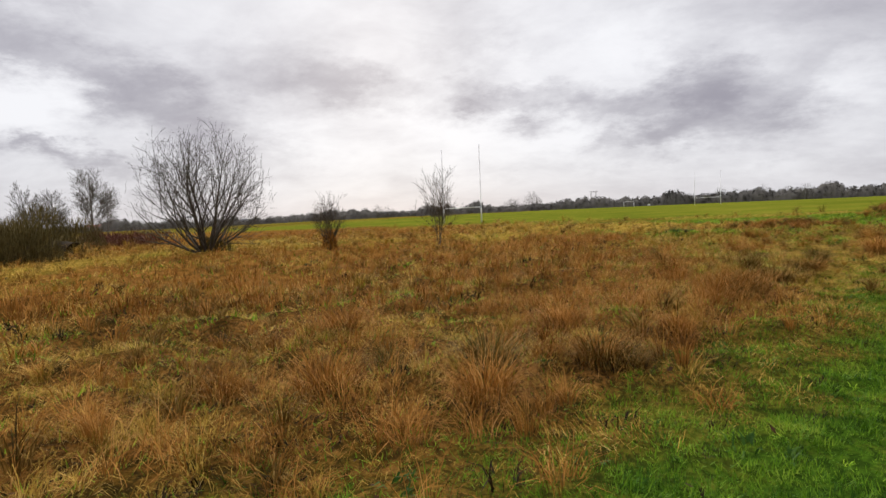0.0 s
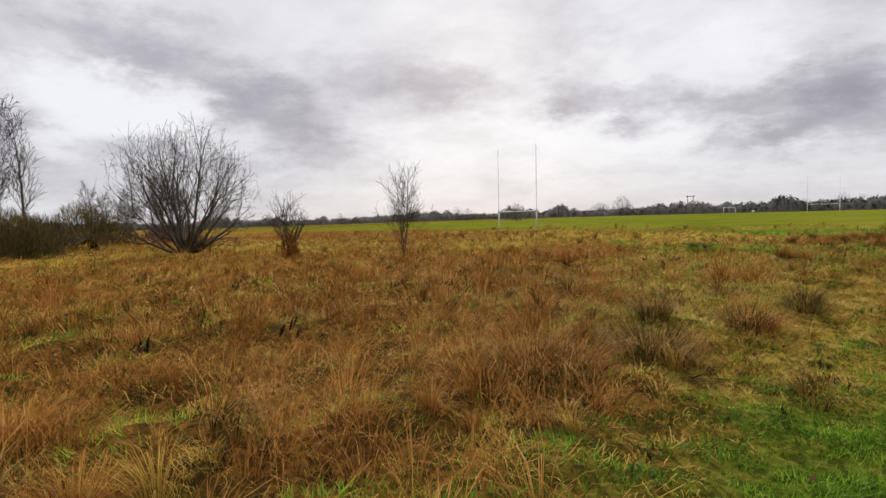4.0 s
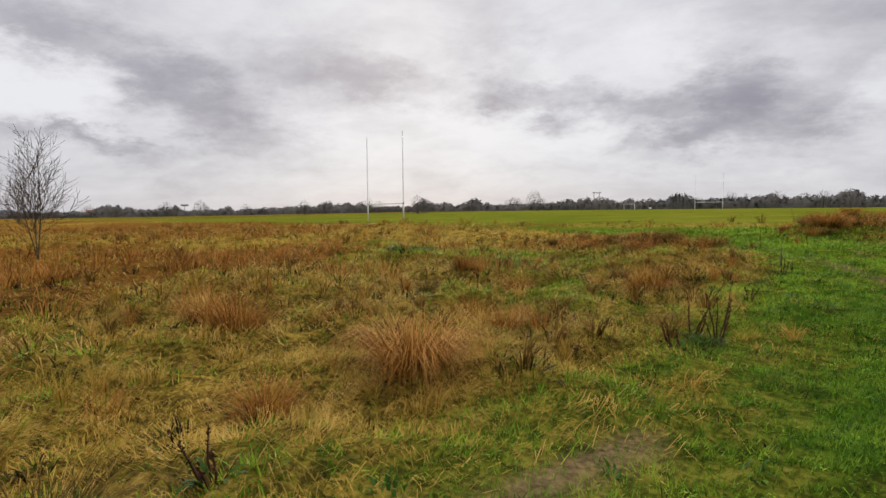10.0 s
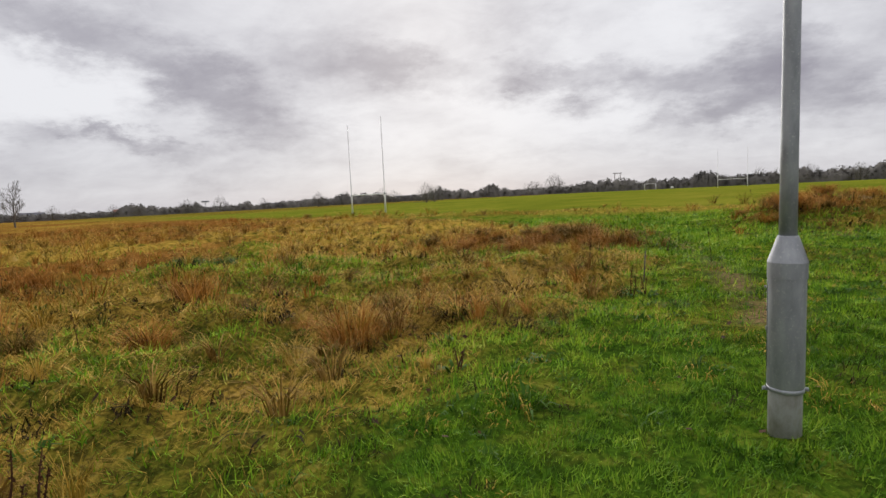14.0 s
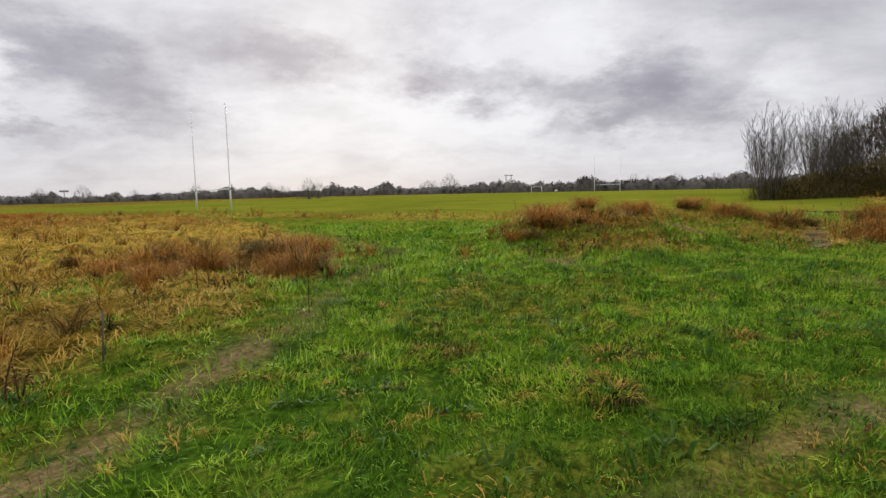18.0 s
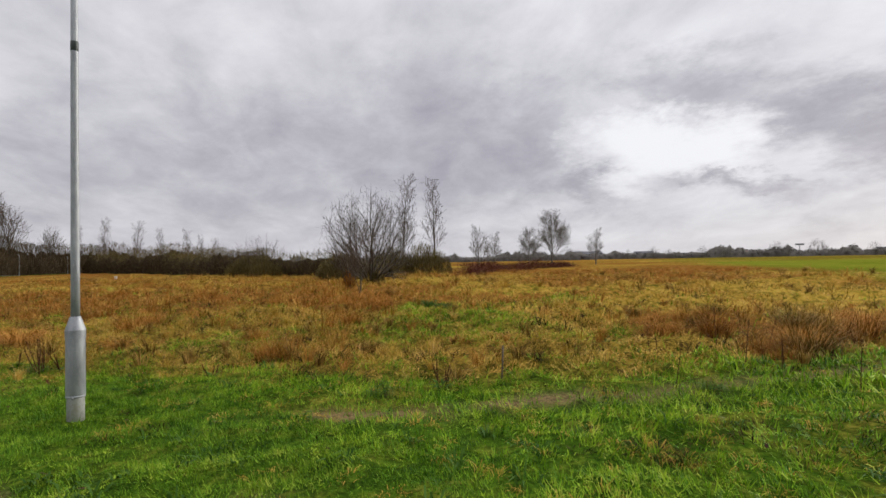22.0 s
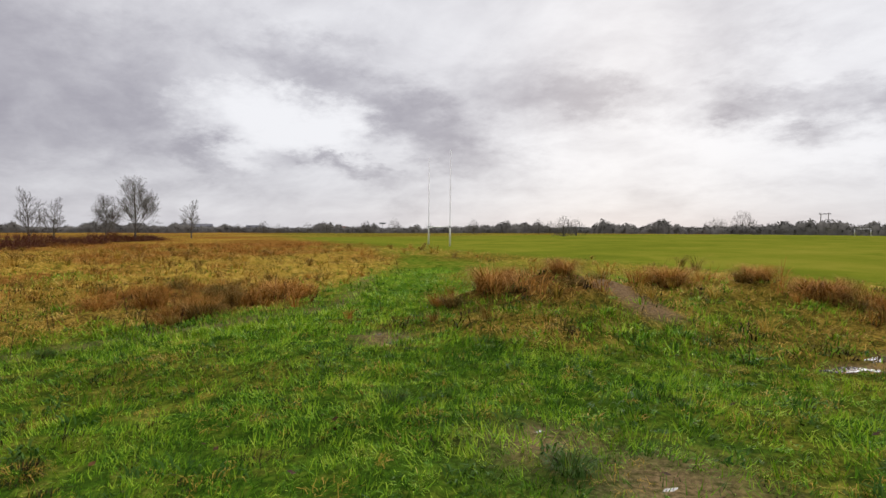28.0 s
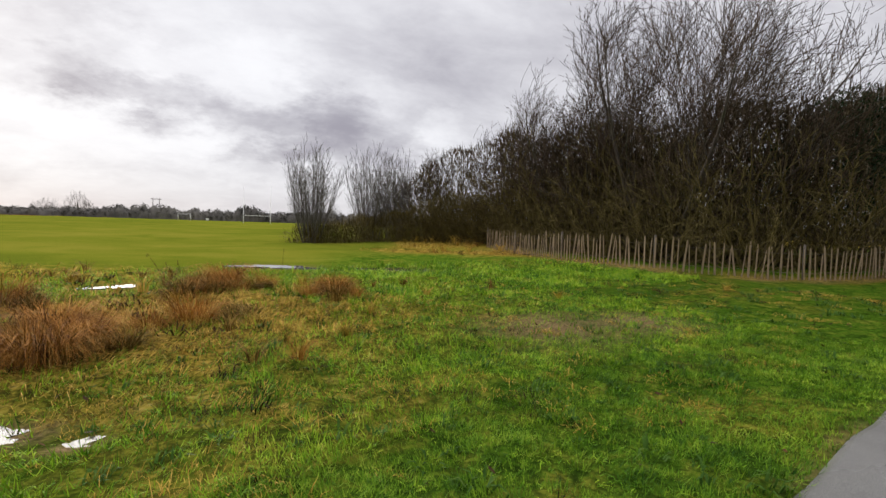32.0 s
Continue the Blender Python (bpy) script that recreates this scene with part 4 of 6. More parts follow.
# ---- lamp posts ----
def lamp_post(x, y, turn, z=None, girth=1.0, door=True):
    t = thing("street_lamp", x, y, "galvanised steel lamp post with wide base on the grass verge", "street lamp", "lamp posts along the path", z, turn)
    part("root", lathe([(0.091, -0.2), (0.091, 0.24), (0.088, 0.26)], 24), ROOT_STEEL, t, "stained lower end of the post")
    clamp = part("collar", lathe([(0.09, 0.24), (0.1, 0.242), (0.1, 0.262), (0.09, 0.264)], 24), STEEL, t)
    for a in (40, 220):
        bolt = part("bolt", rod((0.095, 0, 0), (0.126, 0, 0), 0.011, 8), STEEL, clamp)
        bolt.matrix_basis = pose(0, 0, 0.248, 0, 0, a)
    part("base", lathe([(0.096, 0.262), (0.1, 0.272), (0.1, 0.82)], 28, False), STEEL, t)
    part("ring", lathe([(0.1, 0.82), (0.1055, 0.8205)], 28, False), STEEL, t)
    part("band", lathe([(0.1055, 0.82), (0.1055, 0.9)], 28, False), STEEL, t)
    part("cone", lathe([(0.1065, 0.9), (0.055, 1.03)], 28, False), STEEL, t, "paler conical shoulder")
    part("lip", lathe([(0.055, 1.03), (0.046, 1.031)], 28, False), STEEL, t)
    part("pole", lathe([(0.047, 1.0), (0.046, 1.5), (0.040, 3.6), (0.034, 5.1), (0.01, 5.105)], 20), STEEL, t)
    part("band", lathe([(0.0405, 3.665), (0.0425, 3.668), (0.0425, 3.755), (0.0405, 3.76)], 20, False), BLACK, t, "dark sticker band")
    if door:
        bm = bmesh.new()
        rows2 = []
        for h in (0.36, 0.815):
            rows2.append([bm.verts.new((0.1022 * math.cos(a), 0.1022 * math.sin(a), h)) for a in np.linspace(-0.52, 0.52, 9)])
        for i in range(8):
            bm.faces.new((rows2[0][i], rows2[0][i + 1], rows2[1][i + 1], rows2[1][i])).smooth = True
        solid = bmesh.ops.extrude_face_region(bm, geom=bm.faces[:])
        for v in (g for g in solid["geom"] if isinstance(g, bmesh.types.BMVert)):
            v.co.x *= 0.965
            v.co.y *= 0.965
        bmesh.ops.recalc_face_normals(bm, faces=bm.faces)
        hatch = part("door", bm, STEEL, t)
        for a in (-0.535, 0.535):
            part("seam", rod((0.0995 * math.cos(a), 0.0995 * math.sin(a), 0.36), (0.0995 * math.cos(a), 0.0995 * math.sin(a), 0.815), 0.0028, 6), BLACK, hatch)
        part("lock", rod((0.1, 0, 0.55), (0.112, 0, 0.55), 0.012, 10), LAMP_GREY, hatch)
        part("lock", rod((0.1, 0.035, 0.77), (0.109, 0.037, 0.77), 0.007, 8), LAMP_GREY, hatch)
    part("bracket", rod((0, 0, 5.06), (0, 0.24, 5.12), 0.028, 12), STEEL, t)
    head = part("lantern", box(0.2, 0.46, 0.07, (0, 0.4, 5.15), 0.025), LAMP_GREY, t)
    part("lens", box(0.15, 0.3, 0.012, (0, 0.42, 5.109)), GLASS_LENS, head)
    for ob in t.children:
        if ob.name.split(".")[0] not in ("bracket", "lantern"):
            ob.scale = (girth, girth, 1)
    return t


lamp = lamp_post(16.13, 15.22, 140, 0.0, 0.83)
lamp_post(28.70, 21.70, -46, 0.34)
for lx, ly, turn in ((-9.9, -6.3, 150), (-41.5, -24.7, 150), (-80, -37.7, 150), (-128.5, -45.5, 160), (-156, -45.0, 160)):
    far_lamp = copy_thing(lamp, pose(lx, ly, float(ground(lx, ly)) - 0.05, 0, 0, turn))
    far_lamp["label"] = "distant galvanised lamp post beside the curving path"


# ---- goals on the playing field ----
def h_goal(left, right, top, label):
    cx, cy = (left[0] + right[0]) / 2, (left[1] + right[1]) / 2
    t = thing("goal_posts", cx, cy, label, "goal", "goals of the pitch", None, math.degrees(math.atan2(right[1] - left[1], right[0] - left[0])))
    half = math.hypot(right[0] - left[0], right[1] - left[1]) / 2
    for s in (-half, half):
        bm = lathe([(0.085, -0.2), (0.085, 1.98), (0.062, 2.02), (0.048, top), (0.0, top + 0.01)], 14)
        bmesh.ops.translate(bm, vec=(s, 0, 0), verts=bm.verts)
        post = part("upright", bm, WHITE, t)
        bm = lathe([(0.088, 1.87), (0.097, 1.88), (0.097, 2.03), (0.07, 2.05)], 14)
        bmesh.ops.translate(bm, vec=(s, 0, 0), verts=bm.verts)
        part("sleeve", bm, LAMP_GREY, post)
    part("crossbar", rod((-half, 0, 1.95), (half, 0, 1.95), 0.05, 12), WHITE, t)
    return t


h_goal((-8.0, 67.4), (-2.75, 63.6), 9.75, "tall white H-shaped goal posts on the mown pitch")
h_goal((54.9, 162.0), (60.9, 158.6), 9.75, "distant white H-shaped goal posts at the far end of the pitch")
small_goal = thing("football_goal", 44.4, 201.5, "small white football goal on the far grass", "goal", "", None, -20)
for s in (-1.8, 1.8):
    leg = part("post", rod((s, 0, -0.1), (s, 0, 2.0), 0.06, 10), WHITE, small_goal)
    part("stay", rod((s, 0, 2.0), (s, 1.0, 0), 0.04, 8), WHITE, leg)
part("crossbar", rod((-1.85, 0, 2.0), (1.85, 0, 2.0), 0.06, 10), WHITE, small_goal)
box_thing = thing("white_sign", 50.5, 197.0, "small white board standing on the far grass", "sign")
part("board", box(0.9, 0.08, 0.6, (0, 0, 0.55), 0.02), WHITE, box_thing)
part("leg", box(0.08, 0.08, 0.5, (0, 0, 0.15)), TIMBER, box_thing)
for bx, by in ((-27.5, -13.6), (-49.5, -2.8)):
    m_t = thing("marker_box", bx, by, "small white utility box beside the far path", "utility box", "white boxes by the path")
    part("housing", box(0.3, 0.25, 0.42, (0, 0, 0.2), 0.03), WHITE, m_t)
    part("cap", box(0.34, 0.29, 0.04, (0, 0, 0.43), 0.012), WHITE, m_t)

stake = thing("marker_stake", 16.1, 19.75, "thin dark wooden stake in rough grass", "stake")
part("stick", rod((0, 0, -0.1), (0.03, 0.015, 0.42), 0.009, 7), TIMBER, stake)

# power line poles beyond the field
pole_pair = thing("power_pole", 38.5, 248, "distant twin wooden power pole with a cross arm", "power pole", "", None, -5)
for s in (-1.1, 1.1):
    part("pole", rod((s, 0, -0.3), (s, 0, 7.9), 0.16, 8, 0.12), TIMBER, pole_pair)
part("cross_arm", box(3.6, 0.2, 0.22, (0, 0, 7.5)), TIMBER, pole_pair)
for s in (-1.6, 0, 1.6):
    part("insulator", lathe([(0.08, 7.6), (0.12, 7.7), (0.06, 7.9)], 8), LAMP_GREY, pole_pair).location.x = s
mast = thing("floodlight_mast", -166, 250, "dark flat-topped mast beyond the hedge", "mast", "", None, 40)
part("column", rod((0, 0, -0.3), (0, 0, 5.2), 0.16, 8), LAMP_GREY, mast)
part("platform", box(3.6, 1.4, 0.8, (0, 0, 5.5), 0.1), LAMP_GREY, mast)


def house(x, y, turn, w, d, h, rise, roof, label):
    x, y = 16 + (x - 16) * 1.22, 15 + (y - 15) * 1.22
    t = thing("house", x, y, label, "house", "houses beyond the field", float(ground(x, y)) - 1.6, turn)
    part("wall", box(w, d, h + 0.3, (0, 0, h / 2 - 0.15)), RENDER_WALL, t)
    bm = bmesh.new()
    e = 0.35
    pts = [(-w / 2 - e, -d / 2 - e, h - 0.1), (w / 2 + e, -d / 2 - e, h - 0.1), (w / 2 + e, d / 2 + e, h - 0.1), (-w / 2 - e, d / 2 + e, h - 0.1), (-w / 2 - e, 0, h + rise), (w / 2 + e, 0, h + rise)]
    v = [bm.verts.new(p) for p in pts]
    for f in ((0, 1, 5, 4), (2, 3, 4, 5), (0, 4, 3), (1, 2, 5), (3, 2, 1, 0)):
        bm.faces.new([v[i] for i in f])
    top = part("roof", bm, roof, t)
    part("chimney", box(0.7, 0.7, 1.4, (w * 0.3, 0, h + rise)), RENDER_WALL, top)
    for k in range(max(2, int(w / 3))):
        wx = -w / 2 + (k + 0.5) * w / max(2, int(w / 3))
        win = part("window", box(1.3, 0.1, 1.2, (wx, -d / 2 - 0.03, h * 0.55)), WHITE, t)
        part("pane", box(1.1, 0.06, 1.0, (wx, -d / 2 - 0.07, h * 0.55)), WINDOW_DARK, win)
    return t


house(-205, 245, 40, 22, 9, 3.4, 2.4, ROOF_RED, "long low house with a red roof beyond the field")
house(-128, 250, 30, 11, 7, 3.0, 2.2, ROOF_SLATE, "pale bungalow with a slate roof among far trees")
house(-60, 262, 12, 12, 7, 3.0, 2.0, ROOF_SLATE, "pale house with a grey roof behind the far hedge")
house(-255, 190, 60, 20, 10, 4.5, 2.6, ROOF_SLATE, "large pale building with a grey roof on the skyline")
house(-232, 212, 55, 12, 8, 3.6, 2.6, ROOF_SLATE, "white gabled house on the skyline")
house(22, 300, 0, 14, 8, 3.4, 2.2, ROOF_SLATE, "white house low behind the far hedge")

# ---- trees ----
tree_thing("willow_tree", -14.45, 22.75, VASE, 5, "bare many-stemmed willow spreading from the ground in rough grass", turn=30, twig_mat=GREY_TWIG)
tree_thing("sapling", -7.0, 20.4, dict(SAPLING, length=2.35, stems=5, fan=26), 11, "thin bare sapling with brown leaf remnants in rough grass", "sapling", "saplings in the field")
tree_thing("sapling", -2.0, 20.4, dict(SAPLING, length=3.0), 12, "thin bare upright sapling in rough grass", "sapling", "saplings in the field")
poplar = tree_thing("poplar_tree", -41.5, 31.0, UPRIGHT, 21, "tall slender bare poplar behind scrub", "tree", "poplars")
copy_thing(poplar, pose(-46.0, 36.3, float(ground(-46.0, 36.3)), 0, 0, 140) @ Matrix.Scale(1.06, 4))
dome = tree_thing("bare_tree", -51.4, 56.9, DOME, 31, "rounded bare tree with pale fine twigs", "tree", "bare field trees", PALE_BARK)
slim = tree_thing("bare_tree", -61.6, 71.5, dict(DOME, length=6.4, radius=0.13), 32, "small rounded bare tree with pale twigs", "tree", "bare field trees", PALE_BARK)


def tree_copy(src, x, y, size, turn, label=""):
    ob = copy_thing(src, pose(x, y, float(ground(x, y)) - 0.05, 0, 0, turn))
    ob.scale = (size, size, size)
    if label:
        ob["label"] = label
    return ob


tree_copy(dome, -54.6, 54.5, 0.72, 80)
tree_copy(slim, -45.5, 42.5, 0.92, 200, "slim bare tree standing alone by the red hedge")
tree_copy(slim, -48.5, 46.0, 0.82, 20, "slim bare tree standing alone by the red hedge")

# trees along the curving path and the dark wood behind it
wood_a = tree_thing("woodland_tree", -27.5, -27.0, WOODLAND, 41, "tall bare woodland tree above dark undergrowth", "tree", "trees of the wood")
wood_b = tree_thing("woodland_tree", -32.0, -22.0, dict(WOODLAND, length=12.4), 42, "tall bare woodland tree above dark undergrowth", "tree", "trees of the wood")
# --- by bearing from a point on the path: degrees, distance, size
OUTLOOK = (23.8, 17.9)


def far_spot(bearing, dist, origin=OUTLOOK):
    return origin[0] - math.sin(radians(bearing)) * dist, origin[1] + math.cos(radians(bearing)) * dist


for k, (deg, dist, size) in enumerate(((130.5, 82, 1.5), (128.6, 92, 1.46), (119.9, 136, 1.62), (117.3, 150, 1.62), (114.6, 166, 1.5), (113.3, 176, 1.3), (115.8, 172, 1.25), (134, 72, 1.35), (138, 66, 1.2), (143, 60, 1.05), (149, 58, 1.1), (110.5, 190, 1.0), (125.0, 112, 1.1), (118.6, 152, 1.3), (132.5, 80, 1.05), (121.6, 128, 1.3))):
    tree_copy((wood_a, wood_b)[k % 2], *far_spot(deg, dist), size, 57 * k)
for ob, (deg, dist) in ((wood_a, (126.2, 98)), (wood_b, (122.8, 114))):
    wx, wy = far_spot(deg, dist)
    ob.matrix_basis = pose(wx, wy, float(ground(wx, wy)) - 0.05) @ Matrix.Scale(1.45, 4)
for k, (deg, dist, size) in enumerate(((106.6, 178, 1.3), (104.1, 182, 1.25), (102.1, 184, 1.1), (99.6, 190, 1.1), (98.4, 192, 0.95), (108.6, 182, 1.1), (97.4, 196, 0.9))):
    tree_copy(poplar, *far_spot(deg, dist), size, 71 * k, "distant slim bare tree above a dark hedge")


def bush(x, y, lobes, count, stick, mat, seed, label, group="", category="bush"):
    t = thing("bush", x, y, label, category, group)
    part("twig_mass", scrub_mesh("twig_mass", lobes, count, stick, mat, seed), None, t)
    r = random.Random(seed)
    for k in range(3):
        a = r.uniform(0, 6.28)
        lx, ly = lobes[k % len(lobes)][:2]
        part("stem", tubes("stem", [([(lx, ly, -0.1), (lx + 0.2 * math.cos(a), ly + 0.2 * math.sin(a), 0.5), (lx + 0.6 * math.cos(a), ly + 0.6 * math.sin(a), 1.3)], [0.05, 0.035, 0.012])], BARK), None, t)
    return t


bush(-24.3, 21.6, [(0, 0, 2.2, 2.6), (-2.8, -0.4, 1.8, 2.2)], 7000, 0.5, OLIVE, 51, "dense olive-brown bush in the rough field", "field bushes")
bush(-32.6, 31.2, [(0, 0, 2.4, 3.6), (2.2, 1.0, 1.8, 2.6)], 6000, 0.5, OLIVE, 52, "dense olive-brown bush below the poplars", "field bushes")
bush(-35.6, 28.2, [(0, 0, 2.6, 3.4), (2.6, 0.4, 2.0, 2.8)], 6500, 0.5, OLIVE, 53, "dense olive-brown bush below the poplars", "field bushes")
bush(-14.4, 22.9, [(0, 0, 0.6, 0.9), (0.6, 0.3, 0.5, 0.7)], 700, 0.35, OLIVE, 54, "low scrub round the foot of the willow", "field bushes")
bush(-7.0, 20.45, [(0, 0, 0.4, 0.95)], 420, 0.3, RUST, 55, "low brown scrub round a sapling", "field bushes")
bush(-46, 13, [(0, 0, 3.4, 2.8), (-3.5, -1.5, 2.4, 2.2), (3.6, 1.6, 2.2, 2.0)], 5000, 0.8, OLIVE, 56, "large dome of bare olive twigs behind the field", "field bushes")
osier_far = tree_thing("scrub_tree", -47, 13.4, dict(OSIER, length=4.9, clump=1.0, fan=62, stems=34), 57, "fan of bare upright stems above a bush", "tree", "field bushes")


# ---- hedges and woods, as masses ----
def hedge_shade_core(spots, width, seed):
    """The shade inside a wood edge, as a dark lumpy ridge: its points and faces."""
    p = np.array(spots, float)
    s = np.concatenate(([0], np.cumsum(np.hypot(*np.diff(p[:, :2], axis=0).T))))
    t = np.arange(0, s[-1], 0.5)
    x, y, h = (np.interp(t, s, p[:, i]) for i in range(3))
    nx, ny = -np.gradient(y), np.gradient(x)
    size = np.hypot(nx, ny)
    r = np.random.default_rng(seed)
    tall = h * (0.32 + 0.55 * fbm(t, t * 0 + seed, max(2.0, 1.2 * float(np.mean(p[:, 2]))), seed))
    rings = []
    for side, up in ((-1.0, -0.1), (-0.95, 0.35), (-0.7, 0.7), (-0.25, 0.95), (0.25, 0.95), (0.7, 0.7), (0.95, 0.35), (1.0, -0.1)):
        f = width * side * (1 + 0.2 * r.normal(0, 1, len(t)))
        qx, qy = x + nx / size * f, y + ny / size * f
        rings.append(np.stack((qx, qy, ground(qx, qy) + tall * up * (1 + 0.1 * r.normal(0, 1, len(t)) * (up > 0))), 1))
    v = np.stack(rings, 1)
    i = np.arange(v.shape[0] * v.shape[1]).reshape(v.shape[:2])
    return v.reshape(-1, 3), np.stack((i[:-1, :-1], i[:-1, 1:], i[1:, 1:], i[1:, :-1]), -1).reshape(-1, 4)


def hedge_run(name, spots, width, count, stick, mat, seed, label, category="hedge", stout=1.0, core=None):
    """A run of scrub between spots (x, y, height)."""
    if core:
        # a near-black sheet stands in for the shade deep in the scrub
        stuff(name + "_core", fast_mesh(name, *hedge_shade_core(spots, 0.5 * width, seed), None, core), "dark sheet standing in for shade inside the " + category, category)
    r = np.random.default_rng(seed)
    p = np.array(spots, float)
    s = np.concatenate(([0], np.cumsum(np.hypot(*np.diff(p[:, :2], axis=0).T))))
    t = r.uniform(0, s[-1], count)
    x, y, h = (np.interp(t, s, p[:, i]) for i in range(3))
    tall = h * (0.55 + 0.75 * fbm(t, t * 0 + seed, max(2.0, 1.2 * float(np.mean(p[:, 2]))), seed))
    f = r.uniform(0, 1, count)
    a = r.uniform(0, 2 * np.pi, count)
    spread = width * np.sqrt(np.clip(1.02 - f ** 2, 0, 1)) * np.sqrt(r.uniform(0, 1, count))
    x, y = x + np.cos(a) * spread, y + np.sin(a) * spread
    base = np.stack((x, y, ground(x, y) + np.maximum(tall * f - stick * 0.4, -0.05)), 1)
    return stuff(name, blades(base, stick * r.uniform(0.5, 1.4, count), stout * (stick * 0.025 + 0.006 * width), a, r.uniform(0.05, 3.0, count), mat, name), label, category)


hedge_run("dogwood_hedge", [(-24, 33, 1.1), (-34, 40, 1.1), (-46, 51, 1.1), (-58, 64, 0.8)], 1.6, 9000, 0.7, RED, 61, "low dark red dogwood hedge behind the field", "hedge")
hedge_run("field_hedge", [(-25, 26.0, 1.2), (-29, 25.0, 2.2), (-40, 20, 3.2), (-56, 8, 4.2), (-90, -5, 5.4), (-150, -38, 7.0)], 2.0, 20000, 0.75, OLIVE, 62, "tangled olive-brown scrub hedge behind the field", "hedge", 1.0, THATCH_SHADE)
undergrowth = [(*far_spot(d, r2), h) for d, r2, h in ((150, 50, 6.0), (138, 62, 6.5), (130, 84, 7.5), (124, 106, 9.5), (119, 140, 11), (115, 168, 10.5), (111, 190, 9.5), (106, 205, 9.5), (99, 215, 9.5), (92, 225, 8.5))]
hedge_run("wood_undergrowth", undergrowth, 4.5, 42000, 1.5, THICKET, 63, "dark bare undergrowth of a wood beside the path", "woodland", 1.3, THATCH_SHADE)
hedge_run("wood_ivy", [(x - 2, y - 2, h * 0.9) for x, y, h in undergrowth], 4.4, 26000, 0.9, EVERGREEN, 64, "dark evergreen ivy and holly in the wood", "woodland", 1.8)


def far_height(deg, dist, h, seed):
    arc = np.radians(deg) * dist
    return h * (0.3 + 0.5 * fbm(arc, arc * 0 + 3, 30, seed) + 2.2 * np.clip(fbm(arc, arc * 0 + 8, 11, seed + 1) - 0.48, 0, 1) + 0.5 * np.clip(fbm(arc, arc * 0 + 5, 3.5, seed + 2) - 0.4, 0, 1))


def far_line(name, spots, depth, count, size, mat, seed, label):
    """The far tree line, by (bearing, distance, height): a rounded mass with a fringe of twigs."""
    r = np.random.default_rng(seed)
    p = np.array(spots, float)
    deg = np.arange(p[0, 0], p[-1, 0], 0.16)
    n = len(deg)
    dist, h = np.interp(deg, p[:, 0], p[:, 1]), np.interp(deg, p[:, 0], p[:, 2])
    tall = far_height(deg, dist, h, seed)
    rings = []
    for back, up in ((-0.5, -0.3), (-0.5, 0.35), (-0.36, 0.7), (-0.12, 0.93), (0.12, 0.95), (0.5, 0.5), (0.5, -0.3)):
        d = dist + depth * back + r.normal(0, 0.5, n)
        x, y = 16 - np.sin(np.radians(deg)) * d, 15 + np.cos(np.radians(deg)) * d
        rings.append(np.stack((x, y, ground(x, y) + tall * up * (1 + 0.12 * r.normal(0, 1, n) * (up > 0))), 1))
    v = np.stack(rings, 1)
    k = v.shape[1]
    i = np.arange(n * k).reshape(n, k)
    core = np.stack((i[:-1, :-1], i[:-1, 1:], i[1:, 1:], i[1:, :-1]), -1).reshape(-1, 4)
    deg = r.uniform(p[0, 0], p[-1, 0], count)
    dist, h = np.interp(deg, p[:, 0], p[:, 1]), np.interp(deg, p[:, 0], p[:, 2])
    f = r.uniform(0.25, 1.12, count)
    high = far_height(deg, dist, h, seed) * f
    dist = dist - depth * (0.5 - 0.5 * np.clip(f, 0, 1) ** 3) * r.uniform(0.9, 1.08, count)
    x, y = 16 - np.sin(np.radians(deg)) * dist, 15 + np.cos(np.radians(deg)) * dist
    c3 = np.stack((x, y, ground(x, y) + high), 1)
    a = r.normal(0, 1, (count, 3)) * (0.8, 0.8, 1.2)
    a /= np.linalg.norm(a, axis=1)[:, None]
    b3 = np.cross(a, r.normal(0, 1, (count, 3)))
    b3 /= np.linalg.norm(b3, axis=1)[:, None]
    s = (size * r.uniform(0.4, 1.3, count))[:, None]
    w = np.stack((c3 - a * s, c3 + b3 * s * 0.3, c3 + a * s, c3 - b3 * s * 0.3), 1).reshape(-1, 3)
    return stuff(name, fast_mesh(name, np.concatenate((v.reshape(-1, 3), w)), np.concatenate((core, n * k + np.arange(count)[:, None] * 4 + np.arange(4))), None, mat), label, "tree line")


far_line("far_tree_line", [(-75, 240, 7), (-45, 230, 6.2), (-25, 225, 5.6), (-12, 225, 5.2), (0, 235, 5.0), (14, 240, 4.8), (28, 270, 5.0), (45, 300, 5.0), (60, 300, 4.6), (80, 300, 4.5), (100, 320, 6)], 9, 26000, 0.6, FAR_WOOD_HAZE, 71, "low grey-brown line of hedges and trees on the horizon")
far_line("rear_tree_line", [(100, 320, 7), (140, 200, 9), (180, 160, 9), (230, 170, 9), (285, 240, 8)], 12, 9000, 1.2, FAR_WOOD_HAZE, 72, "trees closing the horizon behind the path")


def round_tree(x, y, lobes, seed):
    t = thing("far_tree", x, y, "far rounded bare tree on the horizon", "tree", "far trees")
    part("trunk", tubes("trunk", [([(0, 0, -0.3), (0.1, 0, 2.0), (0.2, 0.1, 4.5)], [0.3, 0.24, 0.1])], BARK), None, t)
    part("crown", scrub_mesh("crown", lobes, 900, 1.4, FAR_WOOD_HAZE, seed), None, t, "rounded mass of twigs greyed by painted haze")
    return t


